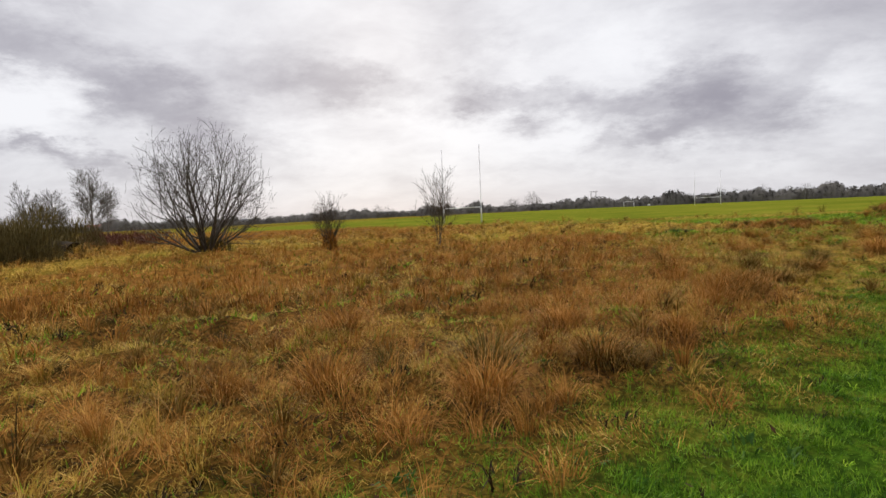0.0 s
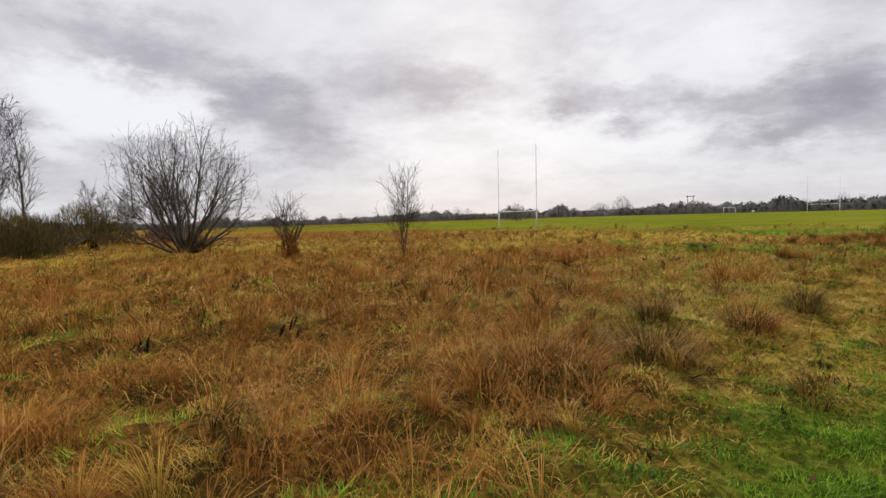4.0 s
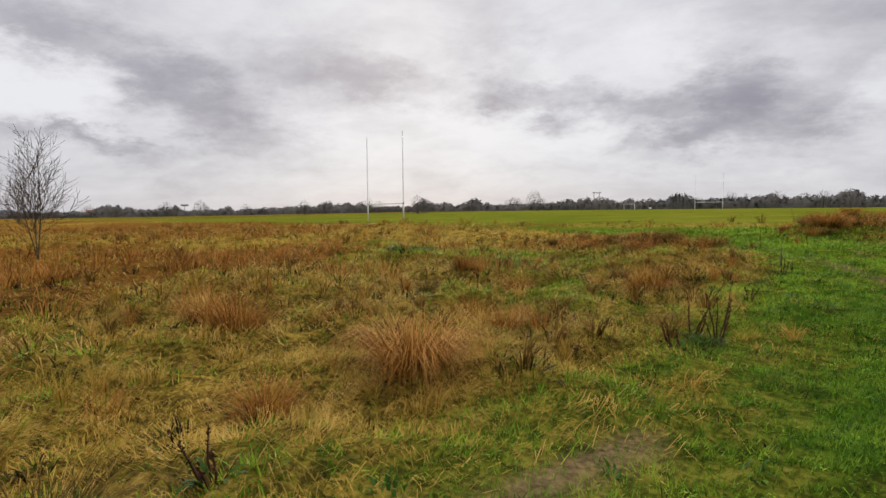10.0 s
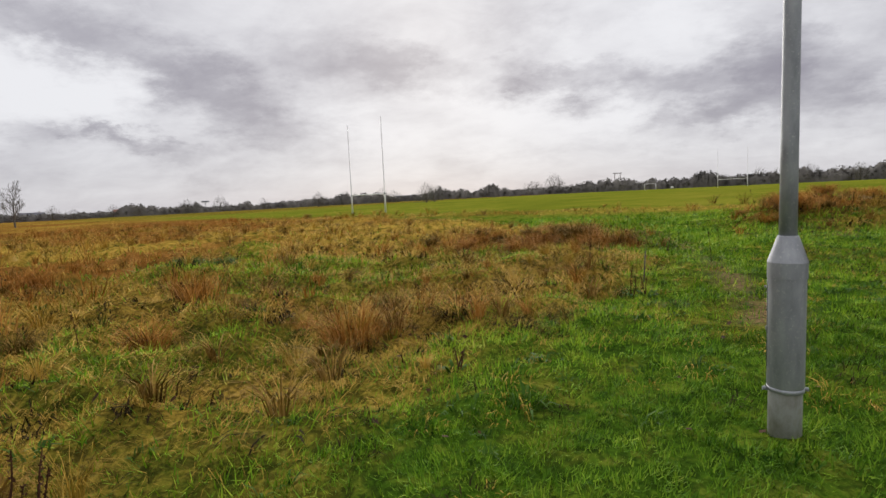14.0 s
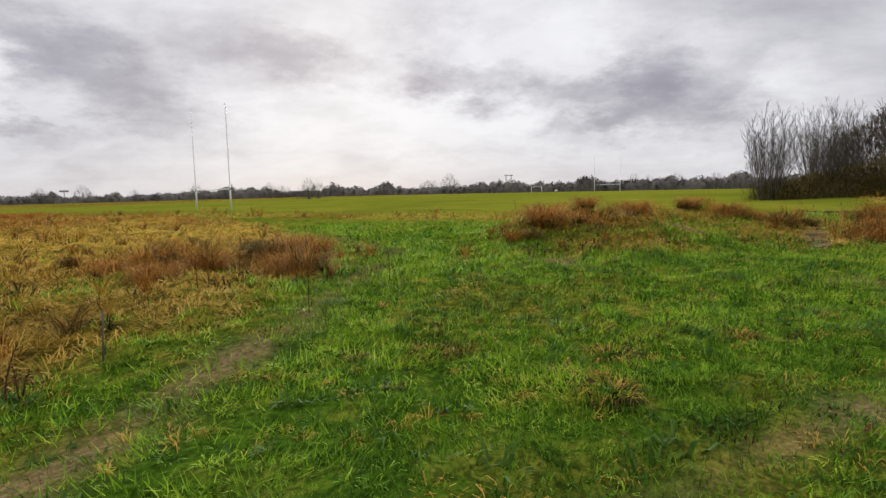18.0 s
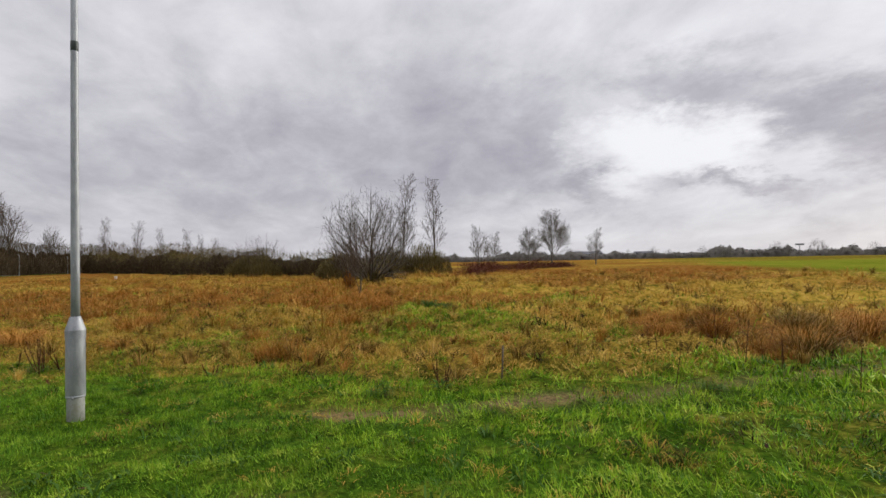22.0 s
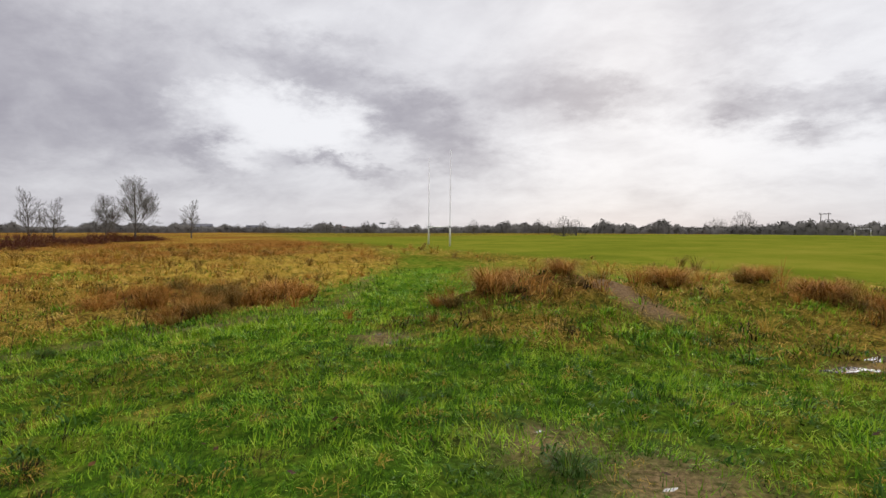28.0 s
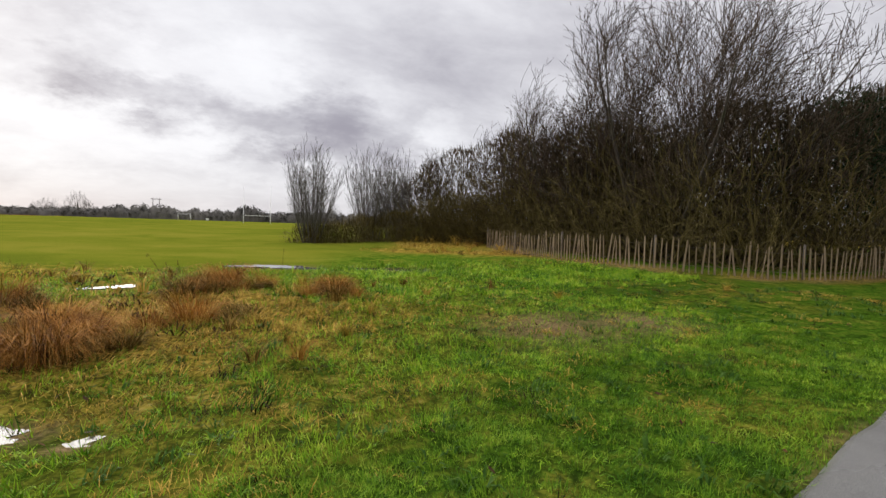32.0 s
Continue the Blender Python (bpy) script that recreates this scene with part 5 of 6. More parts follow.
far_tree = [round_tree(*far_spot(38 + 3 * k, 290), lobes, 34 + k) for k, lobes in enumerate(([(0, 0, 4.6, 8.4), (2.6, 1.0, 2.8, 6.0)], [(0, 0, 3.4, 7.6), (-3.0, 0.5, 3.0, 6.2), (3.2, 0, 2.6, 5.4)]))]
for k, (deg, dist, size) in enumerate(((1.9, 265, 0.95), (4.2, 268, 0.75), (3.6, 270, 0.6), (17.3, 128, 0.52), (16.2, 140, 0.42), (19.8, 215, 0.55), (21.0, 214, 0.55), (28.0, 205, 0.6), (-12.5, 222, 0.55), (-14.4, 220, 0.5), (-17.5, 222, 0.6), (-18.9, 221, 0.6), (-21.5, 222, 0.62), (-25, 216, 0.65), (33.2, 260, 0.5), (44.5, 280, 0.6), (46.5, 285, 0.55), (49.5, 280, 0.5), (51, 285, 0.6), (53.5, 290, 0.5), (40.5, 300, 0.5))):
    tree_copy(far_tree[k % 2], *far_spot(deg, dist, (20.1, 16.4)), 1.35 * size, 47 * k)

# ---- willows by the pitch, the wood and the fence on the far side ----
osier = tree_thing("osier_willow", 38.7, 50.4, OSIER, 81, "clump of tall upright bare willow stems at the pitch edge", "tree", "osiers by the pitch", GREY_TWIG)
for ox, oy, size, turn in ((43.8, 53.4, 1.1, 60), (46.2, 54.6, 1.1, 130)):
    tree_copy(osier, ox, oy, size, turn)
hedge_run("willow_scrub", [(38.2, 50.9, 1.0), (39.4, 50.6, 1.4), (42.5, 52.2, 1.5), (46, 53.0, 2.0), (50, 51, 3.0), (54, 52, 3.5)], 1.3, 13000, 0.6, OLIVE, 82, "brown bramble and scrub at the foot of the willows", "scrub")
giant = tree_thing("large_willow", 51.4, 35.8, GIANT, 83, "large bare many-stemmed tree leaning over a paling fence", "tree", "trees behind the fence", turn=-30)
tree_copy(giant, 51.5, 42.5, 0.74, -15, "bare tree in the thicket behind the fence")
tree_copy(wood_a, 53.5, 50.5, 0.62, 20, "bare tree in the thicket behind the fence")
tree_copy(wood_b, 49.5, 55.0, 0.5, 20, "bare tree in the thicket behind the fence")
shrub = tree_thing("thicket_shrub", 48.4, 37.0, SHRUB, 86, "tangled bare brown shrub behind the fence", "shrub", "shrubs behind the fence", OLIVE)
for k, (sx, sy, size) in enumerate(((48.9, 40.5, 1.0), (50.0, 44.5, 1.0), (49.5, 48.5, 0.95), (47.5, 52.5, 0.85), (48.6, 33.6, 1.0), (49.0, 30.6, 1.05), (51.8, 29.6, 1.1), (54.8, 29.2, 1.1), (58.0, 28.9, 1.15), (51.5, 33.0, 1.35), (53.0, 37.0, 1.3), (51.6, 44.5, 1.55), (52.5, 48.0, 1.45), (51.5, 40.0, 1.6), (50.0, 51.5, 1.2))):
    tree_copy(shrub, sx, sy, size, 77 * k)
hedge_run("thicket", [(49.5, 60, 5.2), (52, 50, 7.2), (51.5, 45, 6.4), (50.6, 37.5, 6.4), (51.2, 32.2, 6.8), (54, 30.8, 7.4), (62, 30.2, 8.0), (75, 29, 8.0)], 2.3, 40000, 0.7, THICKET, 84, "dense brown thicket of bare twigs behind the fence", "thicket", 1.5)
hedge_run("thicket_crowns", [(51.5, 47, 5.8), (53, 43, 7.0), (54, 39, 8.0), (55, 35, 7.6), (58, 33, 7.6)], 2.6, 9000, 0.75, THICKET, 87, "crowded bare crowns behind the thicket", "thicket", 2.0)
hedge_run("thicket_moss", [(48.5, 54, 3.4), (51.8, 42, 5.4), (52, 35, 5.8), (55, 34, 4.8)], 2.2, 15000, 0.7, OLIVE, 85, "mossy olive twigs in the thicket behind the fence", "thicket")


def evergreen(x, y, lobes, count, seed, label):
    t = thing("holly_tree", x, y, label, "tree", "evergreens behind the fence")
    part("trunk", tubes("trunk", [([(0, 0, -0.1), (0.1, 0, 2.0), (0.2, 0.1, 4.5), (0.2, 0.1, 6.5)], [0.18, 0.15, 0.1, 0.04])], BARK), None, t)
    part("crown", leaf_mesh("crown", lobes, int(count * 1.6), 0.09, EVERGREEN, seed, 0.6), None, t, "dense dark green leaves")
    return t


evergreen(56.5, 31.5, [(0, 0, 4.0, 2.4, 3.2), (-2.4, 1.2, 3.2, 1.8, 2.4), (2.2, 0.6, 5.4, 2.2, 2.6), (0.6, -0.6, 6.4, 1.6, 1.5)], 11000, 91, "dark ivy-covered holly behind a paling fence")
evergreen(62.0, 30.5, [(0, 0, 4.5, 2.8, 3.4), (-2.4, 0.8, 6.4, 2.0, 2.0), (2.6, 0.5, 4.0, 2.2, 3.0)], 11000, 92, "dark glossy holly tree behind a paling fence")
evergreen(69.0, 30.5, [(0, 0, 4.5, 3.0, 3.6), (-3.0, 0.5, 5.2, 2.2, 2.6), (3, 0.5, 4.0, 2.2, 3.0)], 8000, 93, "dark glossy holly tree behind a paling fence")
evergreen(53.0, 38.5, [(0, 0, 2.6, 1.6, 2.4), (1.4, 2.2, 3.0, 1.8, 2.6)], 6000, 94, "ivy-covered shrub in the thicket")

fence_pts, fence_left = along(FENCE, 0.19)
fence = thing("paling_fence", float(fence_pts[0, 0]), float(fence_pts[0, 1]), "weathered chestnut paling fence wired together, leaning pales", "fence", z=0.0)
pale_meshes = []
for k in range(5):
    rnd = random.Random(k)
    w, h = rnd.uniform(0.03, 0.058), rnd.uniform(0.92, 1.14)
    bm = bmesh.new()
    rows2 = []
    for z, f in ((-0.1, 1.0), (0.4, 1.05), (h - 0.09, 0.95), (h, 0.25)):
        s = rnd.uniform(-0.008, 0.008)
        rows2.append([bm.verts.new((s + cx * w / 2 * f, cy * 0.011 * f, z)) for cx, cy in ((-1, -1), (1, -0.7), (1, 1), (-1, 0.8))])
    for lo, hi in zip(rows2, rows2[1:]):
        for i in range(4):
            bm.faces.new((lo[i], lo[(i + 1) % 4], hi[(i + 1) % 4], hi[i]))
    bm.faces.new(rows2[-1])
    me = bpy.data.meshes.new("pale")
    bm.to_mesh(me)
    bm.free()
    me.materials.append(PALE)
    pale_meshes.append(me)
rnd = random.Random(9)
origin = fence.matrix_basis.translation
for i, (q, w) in enumerate(zip(fence_pts[:215], fence_left)):
    ob = new("pale", pale_meshes[i % 5])
    ob.parent = fence
    ob.matrix_basis = pose(q[0] - origin.x, q[1] - origin.y, float(ground(q[0], q[1])) - 0.02, rnd.gauss(0, 2.4), rnd.gauss(0, 3.4), math.degrees(math.atan2(-w[0], w[1])) + rnd.gauss(0, 8))
    ob.scale.z = rnd.uniform(0.92, 1.06)
for h in (0.25, 0.85):
    part("wire", tubes("wire", [([(q[0] - origin.x, q[1] - origin.y, float(ground(q[0], q[1])) + h) for q in fence_pts[:215:6]], [0.006] * len(fence_pts[:215:6]))], WIRE), None, fence)
for q in fence_pts[:215:24]:
    part("post", rod((q[0] - origin.x + 0.05, q[1] - origin.y + 0.06, float(ground(q[0], q[1])) - 0.2), (q[0] - origin.x + 0.05, q[1] - origin.y + 0.06, float(ground(q[0], q[1])) + 1.15), 0.045, 8, 0.04), TIMBER, fence)


# ---- tussocks, rushes, docks and stalks ----
def tuft_blades(name, count, radius, height, mat, seed, lean=(0.1, 1.1), width=0.007, bow=None):
    r = np.random.default_rng(seed)
    a = r.uniform(0, 2 * np.pi, count)
    d = radius * np.sqrt(r.uniform(0, 1, count))
    base = np.stack((np.cos(a) * d, np.sin(a) * d, np.full(count, -0.06)), 1)
    tall = height * r.uniform(0.5, 1.15, count)
    return blades(base, tall, width * r.uniform(0.7, 1.4, count), a + r.normal(0, 0.5, count), r.uniform(*lean, count) * (1.0 if bow else 0.6 + 0.4 * d / radius), mat, name, len(bow) if bow else 3, bow)


# each kind: inner and outer blades (material, count, radius, length, lean, width)
TUSSOCKS = {}
for k, (kind, inner, outer) in enumerate((
        ("rust", (RUST, 260, 0.2, 0.55, (0.4, 2.0), 0.005), (RUST, 240, 0.19, 0.66, (0.6, 1.25), 0.005)),
        ("rust_tall", (RUST, 220, 0.24, 0.62, (0.3, 1.6), 0.005), (RUST, 190, 0.22, 0.66, (0.7, 1.3), 0.0055)),
        ("shaggy", (UMBER, 300, 0.22, 0.5, (0.7, 1.7), 0.007), (RUST, 620, 0.22, 0.95, (0.85, 1.12), 0.0055)),
        ("rush", (RUSH, 200, 0.17, 0.5, (0.4, 1.6), 0.006), (UMBER, 200, 0.18, 0.6, (0.7, 1.3), 0.006)),
        ("green", (RUSH, 100, 0.14, 0.34, (0.7, 1.8), 0.009), (BROADLEAF, 300, 0.15, 0.5, (0.9, 1.35), 0.0065)),
        ("dark", (RUSH, 170, 0.15, 0.2, (1.0, 2.6), 0.007), (STRAW, 80, 0.14, 0.24, (1.8, 3.0), 0.006)),
        ("withered", (THATCH_SHADE, 190, 0.16, 0.24, (0.9, 2.2), 0.007), (STRAW, 110, 0.15, 0.3, (1.0, 1.6), 0.006)))):
    TUSSOCKS[kind] = [tuft_blades(name, count, radius, height, mat, 100 + 2 * k + j, lean, width, None if not j or kind == "dark" else (DOME_MOP if kind in ("shaggy", "green") else LONG_MOP if kind == "withered" else MOP)) for j, (name, (mat, count, radius, height, lean, width)) in enumerate((("inner_tuft", inner), ("outer_tuft", outer)))]
    # near-black blades paint the shade at the base of each tussock
    TUSSOCKS[kind].append(tuft_blades("base_shade", 46, outer[2] * 1.15, 0.45 * outer[3], THATCH_SHADE, 140 + k, (0.5, 2.4), 0.014))
WORDS = {"rust": "rust-brown tussock of dry grass in rough pasture", "rust_tall": "tall rust-brown clump of dead grass stems", "shaggy": "large shaggy straw-coloured grass tussock drooping over", "rush": "dark green clump of soft rush with brown tips", "green": "lush green grass tuft in the meadow", "dark": "low dark withered weed tuft in short grass", "withered": "flattened withered grass clump, dark at the base"}


def tussock(x, y, kind, size=1.0):
    t = thing("grass_tussock", x, y, WORDS[kind], "grass tussock", "tussocks", turn=(x * 91 + y * 57) % 360)
    t.scale = (size, size, size)
    for me in TUSSOCKS[kind]:
        part(me.name.split(".")[0], me, None, t)
    return t


for x, y, kind, size in ((-0.45, 2.24, "rust", 1.1), (0.95, 2.13, "rust", 1.05), (2.04, 2.9, "rush", 0.95), (2.3, 3.1, "rush", 0.8), (4.75, 6.66, "rush", 1.2), (5.0, 6.9, "rust", 1.2), (-0.04, 2.89, "rush", 0.8), (-1.55, 2.38, "rust", 0.9), (7.7, 10.02, "rush", 0.9),
                         (1.81, 4.46, "rust", 1.05), (1.97, 2.95, "rust", 0.9), (3.01, 3.99, "rust", 0.75), (0.95, 2.85, "rush", 1.1), (5.69, 7.48, "rush", 1.2), (-0.92, 4.24, "rust_tall", 1.0), (5.82, 8.81, "rush", 0.9), (6.78, 8.82, "rush", 1.0), (6.9, 8.7, "rust", 0.8),
                         (7.9, 10.49, "rush", 0.7), (4.66, 6.79, "rust", 1.3), (4.3, 6.5, "rust_tall", 1.1), (4.36, 8.9, "rust_tall", 1.1), (5.67, 7.75, "shaggy", 0.8), (10.35, 12.35, "shaggy", 1.1), (9.87, 10.46, "dark", 1.3), (9.5, 10.0, "rush", 0.85), (9.45, 9.95, "green", 0.85),
                         (9.51, 11.55, "rust", 0.75), (7.03, 11.22, "rush", 0.8), (7.11, 11.64, "rush", 0.7), (8.07, 13.64, "rust_tall", 1.1), (7.5, 13.9, "rust_tall", 1.0), (10.91, 14.1, "rust", 0.8), (9.91, 18.62, "rust_tall", 0.9), (10.51, 15.39, "rust_tall", 1.0), (11.01, 16.59, "rust", 0.9),
                         (15.13, 17.63, "dark", 1.6), (13.25, 16.18, "dark", 1.2), (13.02, 16.97, "rust_tall", 1.1), (5.19, 20.21, "rust", 1.0), (15.09, 17.95, "dark", 1.4), (16.2, 18.2, "green", 0.55), (15.9, 19.3, "dark", 1.2), (16.36, 20.85, "dark", 1.4),
                         (20.17, 19.74, "withered", 1.0), (18.8, 19.82, "withered", 0.9), (19.94, 18.87, "withered", 0.9), (21.34, 20.1, "withered", 0.7), (19.0, 19.95, "withered", 0.7), (20.3, 20.55, "withered", 0.6), (8.0, 20.95, "green", 1.1), (8.6, 21.2, "green", 0.9), (14.82, 17.88, "dark", 1.5), (19.2, 23.0, "dark", 0.9), (22.5, 22.6, "green", 0.5), (22.9, 23.6, "dark", 0.8), (12.87, 13.59, "green", 0.6), (17.5, 21.6, "green", 0.5), (24.4, 22.0, "green", 0.7), (14.6, 17.3, "withered", 1.3), (13.9, 17.9, "withered", 1.4), (14.4, 19.4, "withered", 1.5), (15.2, 20.6, "rush", 0.6), (12.9, 18.6, "rush", 0.7), (11.8, 17.4, "withered", 1.5), (11.2, 18.9, "rush", 0.7), (13.4, 21.4, "withered", 1.6), (9.6, 16.4, "rush", 0.7), (24.8, 26.8, "dark", 1.6), (24.9, 25.6, "dark", 1.5), (25.3, 26.1, "dark", 1.2)):
    tussock(x, y, kind, size)
# rush beds by the water, the scrub at the field's corner and the knoll
beds = ((28.5, 27.05, 0.75, 11), (29.3, 27.4, 0.4, 3), (28.3, 28.3, 0.9, 8), (30.4, 28.2, 0.8, 5), (27.6, 30.3, 1.0, 10), (26.2, 30.3, 0.9, 8), (31.2, 31.3, 0.9, 8), (32.7, 29.6, 0.5, 6), (16.2, 24.5, 0.8, 8), (15.5, 25.6, 1.0, 8), (14.3, 24.4, 1.0, 6), (12.7, 25.5, 1.1, 6), (21.6, 28.9, 1.6, 9), (20.7, 27.8, 1.1, 5), (23.3, 30.4, 1.2, 6), (25.2, 30.8, 1.0, 6), (15.1, 27.9, 1.2, 7), (30.8, 30.9, 0.8, 5))
rnd = random.Random(3)
for bx, by, spread, count in beds:
    for _ in range(count):
        a, d = rnd.uniform(0, 6.28), spread * math.sqrt(rnd.random())
        tussock(bx + d * math.cos(a), by + d * math.sin(a), rnd.choice(("rust_tall", "shaggy", "rush", "rush")), (1.2 - 0.6 * (d / spread) ** 2) * rnd.uniform(0.65, 1.1))


def dock(x, y, tall, seed, stems=5):
    r = random.Random(seed)
    t = thing("dock_plant", x, y, "dead dark-brown dock with seed stems and green basal leaves", "plant", "dock plants", turn=r.uniform(0, 360))
    for k in range(stems):
        a, h = r.uniform(0, 6.28), tall * r.uniform(0.55, 1.0)
        p = [np.array((0.04 * math.cos(a), 0.04 * math.sin(a), -0.03))]
        d = np.array((0.25 * math.cos(a), 0.25 * math.sin(a), 1.0))
        for _ in range(5):
            d = d + np.array((r.gauss(0, 0.08), r.gauss(0, 0.08), 0))
            p.append(p[-1] + d / np.linalg.norm(d) * h / 5)
        stem = part("stem", tubes("stem", [(np.array(p), [0.009, 0.008, 0.007, 0.006, 0.004, 0.003])], DOCK), None, t)
        lumps = [(*(p[2] + (p[5] - p[2]) * f), 0.011, 0.03) for f in (0.2, 0.45, 0.7, 0.9)]
        tagged(part("seed_spike", leaf_mesh("seed_spike", lumps, 36, 0.010, DOCK, seed * 10 + k), None, stem), kind="stuff")
    r2 = np.random.default_rng(seed)
    n = 9
    a = r2.uniform(0, 6.28, n)
    base = np.stack((np.cos(a) * 0.05, np.sin(a) * 0.05, np.full(n, 0.0)), 1)
    part("leaf_rosette", blades(base, r2.uniform(0.08, 0.19, n), 0.032, a, r2.uniform(0.9, 1.8, n), BROADLEAF, "leaf_rosette", 3), None, t, "broad green leaves")
    return t


for x, y, tall, seed, stems in ((13.0, 13.72, 0.62, 1, 6), (12.85, 13.95, 0.45, 2, 4), (15.87, 19.06, 0.45, 3, 3), (16.05, 19.0, 0.4, 4, 2), (9.85, 10.5, 0.3, 5, 4), (25.2, 26.1, 0.5, 6, 2), (12.5, 13.2, 0.3, 7, 3), (14.2, 16.2, 0.35, 8, 3), (17.0, 23.2, 0.5, 9, 2), (15.6, 22.4, 0.5, 10, 2)):
    dock(x, y, tall, seed, stems)


def stalk(x, y, tall, seed):
    r = random.Random(seed)
    t = thing("dead_stalk", x, y, "thin dead weed stalk standing above the grass", "stalk", "dead stalks")
    lean = (r.gauss(0, 0.16), r.gauss(0, 0.16))
    part("stem", tubes("stem", [([(0, 0, -0.05), (lean[0] * 0.5, lean[1] * 0.5, tall * 0.5), (lean[0], lean[1], tall)], [0.006, 0.0045, 0.0025])], DOCK), None, t)
    part("seed_head", leaf_mesh("seed_head", [(lean[0], lean[1], tall * 0.92, 0.012, 0.06)], 22, 0.012, DOCK, seed), None, t)


rnd = random.Random(17)
for k in range(48):
    bx, by, spread = rnd.choice(((12, 30, 5), (15, 27, 2.5), (8, 26, 5), (22, 29.5, 2.2), (25.5, 31, 2.5), (16, 23, 1.2), (30, 31, 2.5), (2, 33, 7), (10, 19, 4), (22, 38, 6)))
    stalk(bx + rnd.gauss(0, spread), by + rnd.gauss(0, spread * 0.6), rnd.uniform(0.3, 0.62), 200 + k)


# ---- grass, by distance from the footpath ----
def sward(name, per_m2, near, far, area, pick, height, width, mat, label, lean=(0.4, 1.7), size=0.27, thin=(0.1, 0.36, 0.6), combed=0.45, segs=2):
    """Grass that lies over hummocks and combs downhill, with gaps in the hollows."""
    x, y = scatter(*area, per_m2)
    d = line_dist(x, y, EDGE)
    keep = (d > near) & (d < far)
    x, y = x[keep], y[keep]
    keep = puddle_mask(x, y) < RNG.uniform(0.4, 1.12, len(x))
    x, y = x[keep], y[keep]
    rough, pitch, mud, reddish = zones(x, y)
    knob = 0.6 * vnoise(x, y, size, 93) + 0.4 * vnoise(x, y, size * 2.3, 91)
    keep = RNG.uniform(0, 1, len(x)) < pick(rough, pitch, mud, reddish, x, y) * (thin[0] + (1 - thin[0]) * step(knob, thin[1], thin[2]))
    x, y, knob = x[keep], y[keep], knob[keep]
    n = len(x)
    fx, fy = downhill(x, y)
    wind = 6.28 * fbm(x, y, 1.3, 43) * 2
    a = np.arctan2(fy * 2.2 + 0.45 * np.sin(wind), fx * 2.2 + 0.45 * np.cos(wind)) + RNG.normal(0, combed, n)
    return stuff(name, blades(on_ground(x, y), height * RNG.uniform(0.5, 1.25, n) * (0.45 + 1.1 * knob), width * RNG.uniform(0.7, 1.3, n), a, RNG.uniform(*lean, n), mat, name, segs), label, "grass")


def tufted(name, per_m2, each, near, far, area, pick, height, width, mat, label, lean=(0.2, 1.2), radius=0.12, segs=2, bow=None):
    """Clumps of long grass."""
    x, y = scatter(*area, per_m2)
    d = line_dist(x, y, EDGE)
    keep = (d > near) & (d < far) & (puddle_mask(x, y) < 0.3)
    x, y = x[keep], y[keep]
    rough, pitch, mud, reddish = zones(x, y)
    keep = RNG.uniform(0, 1, len(x)) < pick(rough, pitch, mud, reddish, x, y)
    x, y = np.repeat(x[keep], each), np.repeat(y[keep], each)
    tall = np.repeat(RNG.uniform(0.55, 1.2, int(keep.sum())), each)
    n = len(x)
    a = RNG.uniform(0, 2 * np.pi, n)
    r = radius * np.sqrt(RNG.uniform(0, 1, n)) * tall
    laid = np.repeat(RNG.normal(0.6, 1.3, n // each), each)
    x, y = x + np.cos(a) * r, y + np.sin(a) * r
    a = np.where(RNG.uniform(0, 1, n) < 0.45, laid + RNG.normal(0, 0.55, n), a)
    return stuff(name, blades(on_ground(x, y, 0.02), height * tall * RNG.uniform(0.5, 1.15, n), width * RNG.uniform(0.7, 1.3, n), a, RNG.uniform(*lean, n), mat, name, segs, bow), label, "grass")


def grassy(rough, pitch, mud, reddish, x, y):
    return (1 - 0.92 * rough) * (1 - pitch) * (1 - 0.85 * mud)


def unmown(rough, pitch, mud, reddish, x, y):
    return grassy(rough, pitch, mud, reddish, x, y) * (0.35 + 0.65 * step(x, 15.5, 18.0))


def strawy(rough, pitch, mud, reddish, x, y):
    return np.clip(1.5 * rough - 0.45, 0, 1) * (1 - pitch) * (1 - 0.8 * mud) * (1 - 0.6 * reddish)


def sheltered(rough, pitch, mud, reddish, x, y):
    return strawy(rough, pitch, mud, reddish, x, y) * (0.12 + 0.88 * step(fbm(x, y, 2.3, 77), 0.5, 0.64))


def withered(rough, pitch, mud, reddish, x, y):
    return (1 - 0.6 * rough) * (1 - pitch) * (1 - 0.5 * mud) * (0.25 + 0.75 * step(fbm(x, y, 2.4, 57), 0.45, 0.62))


def yellowed(rough, pitch, mud, reddish, x, y):
    return (1 - 0.8 * rough) * (1 - pitch) * (0.08 + 0.92 * step(fbm(x, y, 1.7, 63), 0.44, 0.62))


def brown(rough, pitch, mud, reddish, x, y):
    return np.clip(1.3 * rough - 0.35, 0, 1) ** 2 * (1 - pitch) * (1 - mud) * (0.12 + 0.88 * reddish) * step(fbm(x, y, 1.6, 51), 0.36, 0.58)


def shaggy(rough, pitch, mud, reddish, x, y):
    return np.clip(1.3 * rough - 0.35, 0, 1) ** 2 * (1 - pitch) * (1 - mud) * step(fbm(x, y, 1.9, 53), 0.42, 0.62)


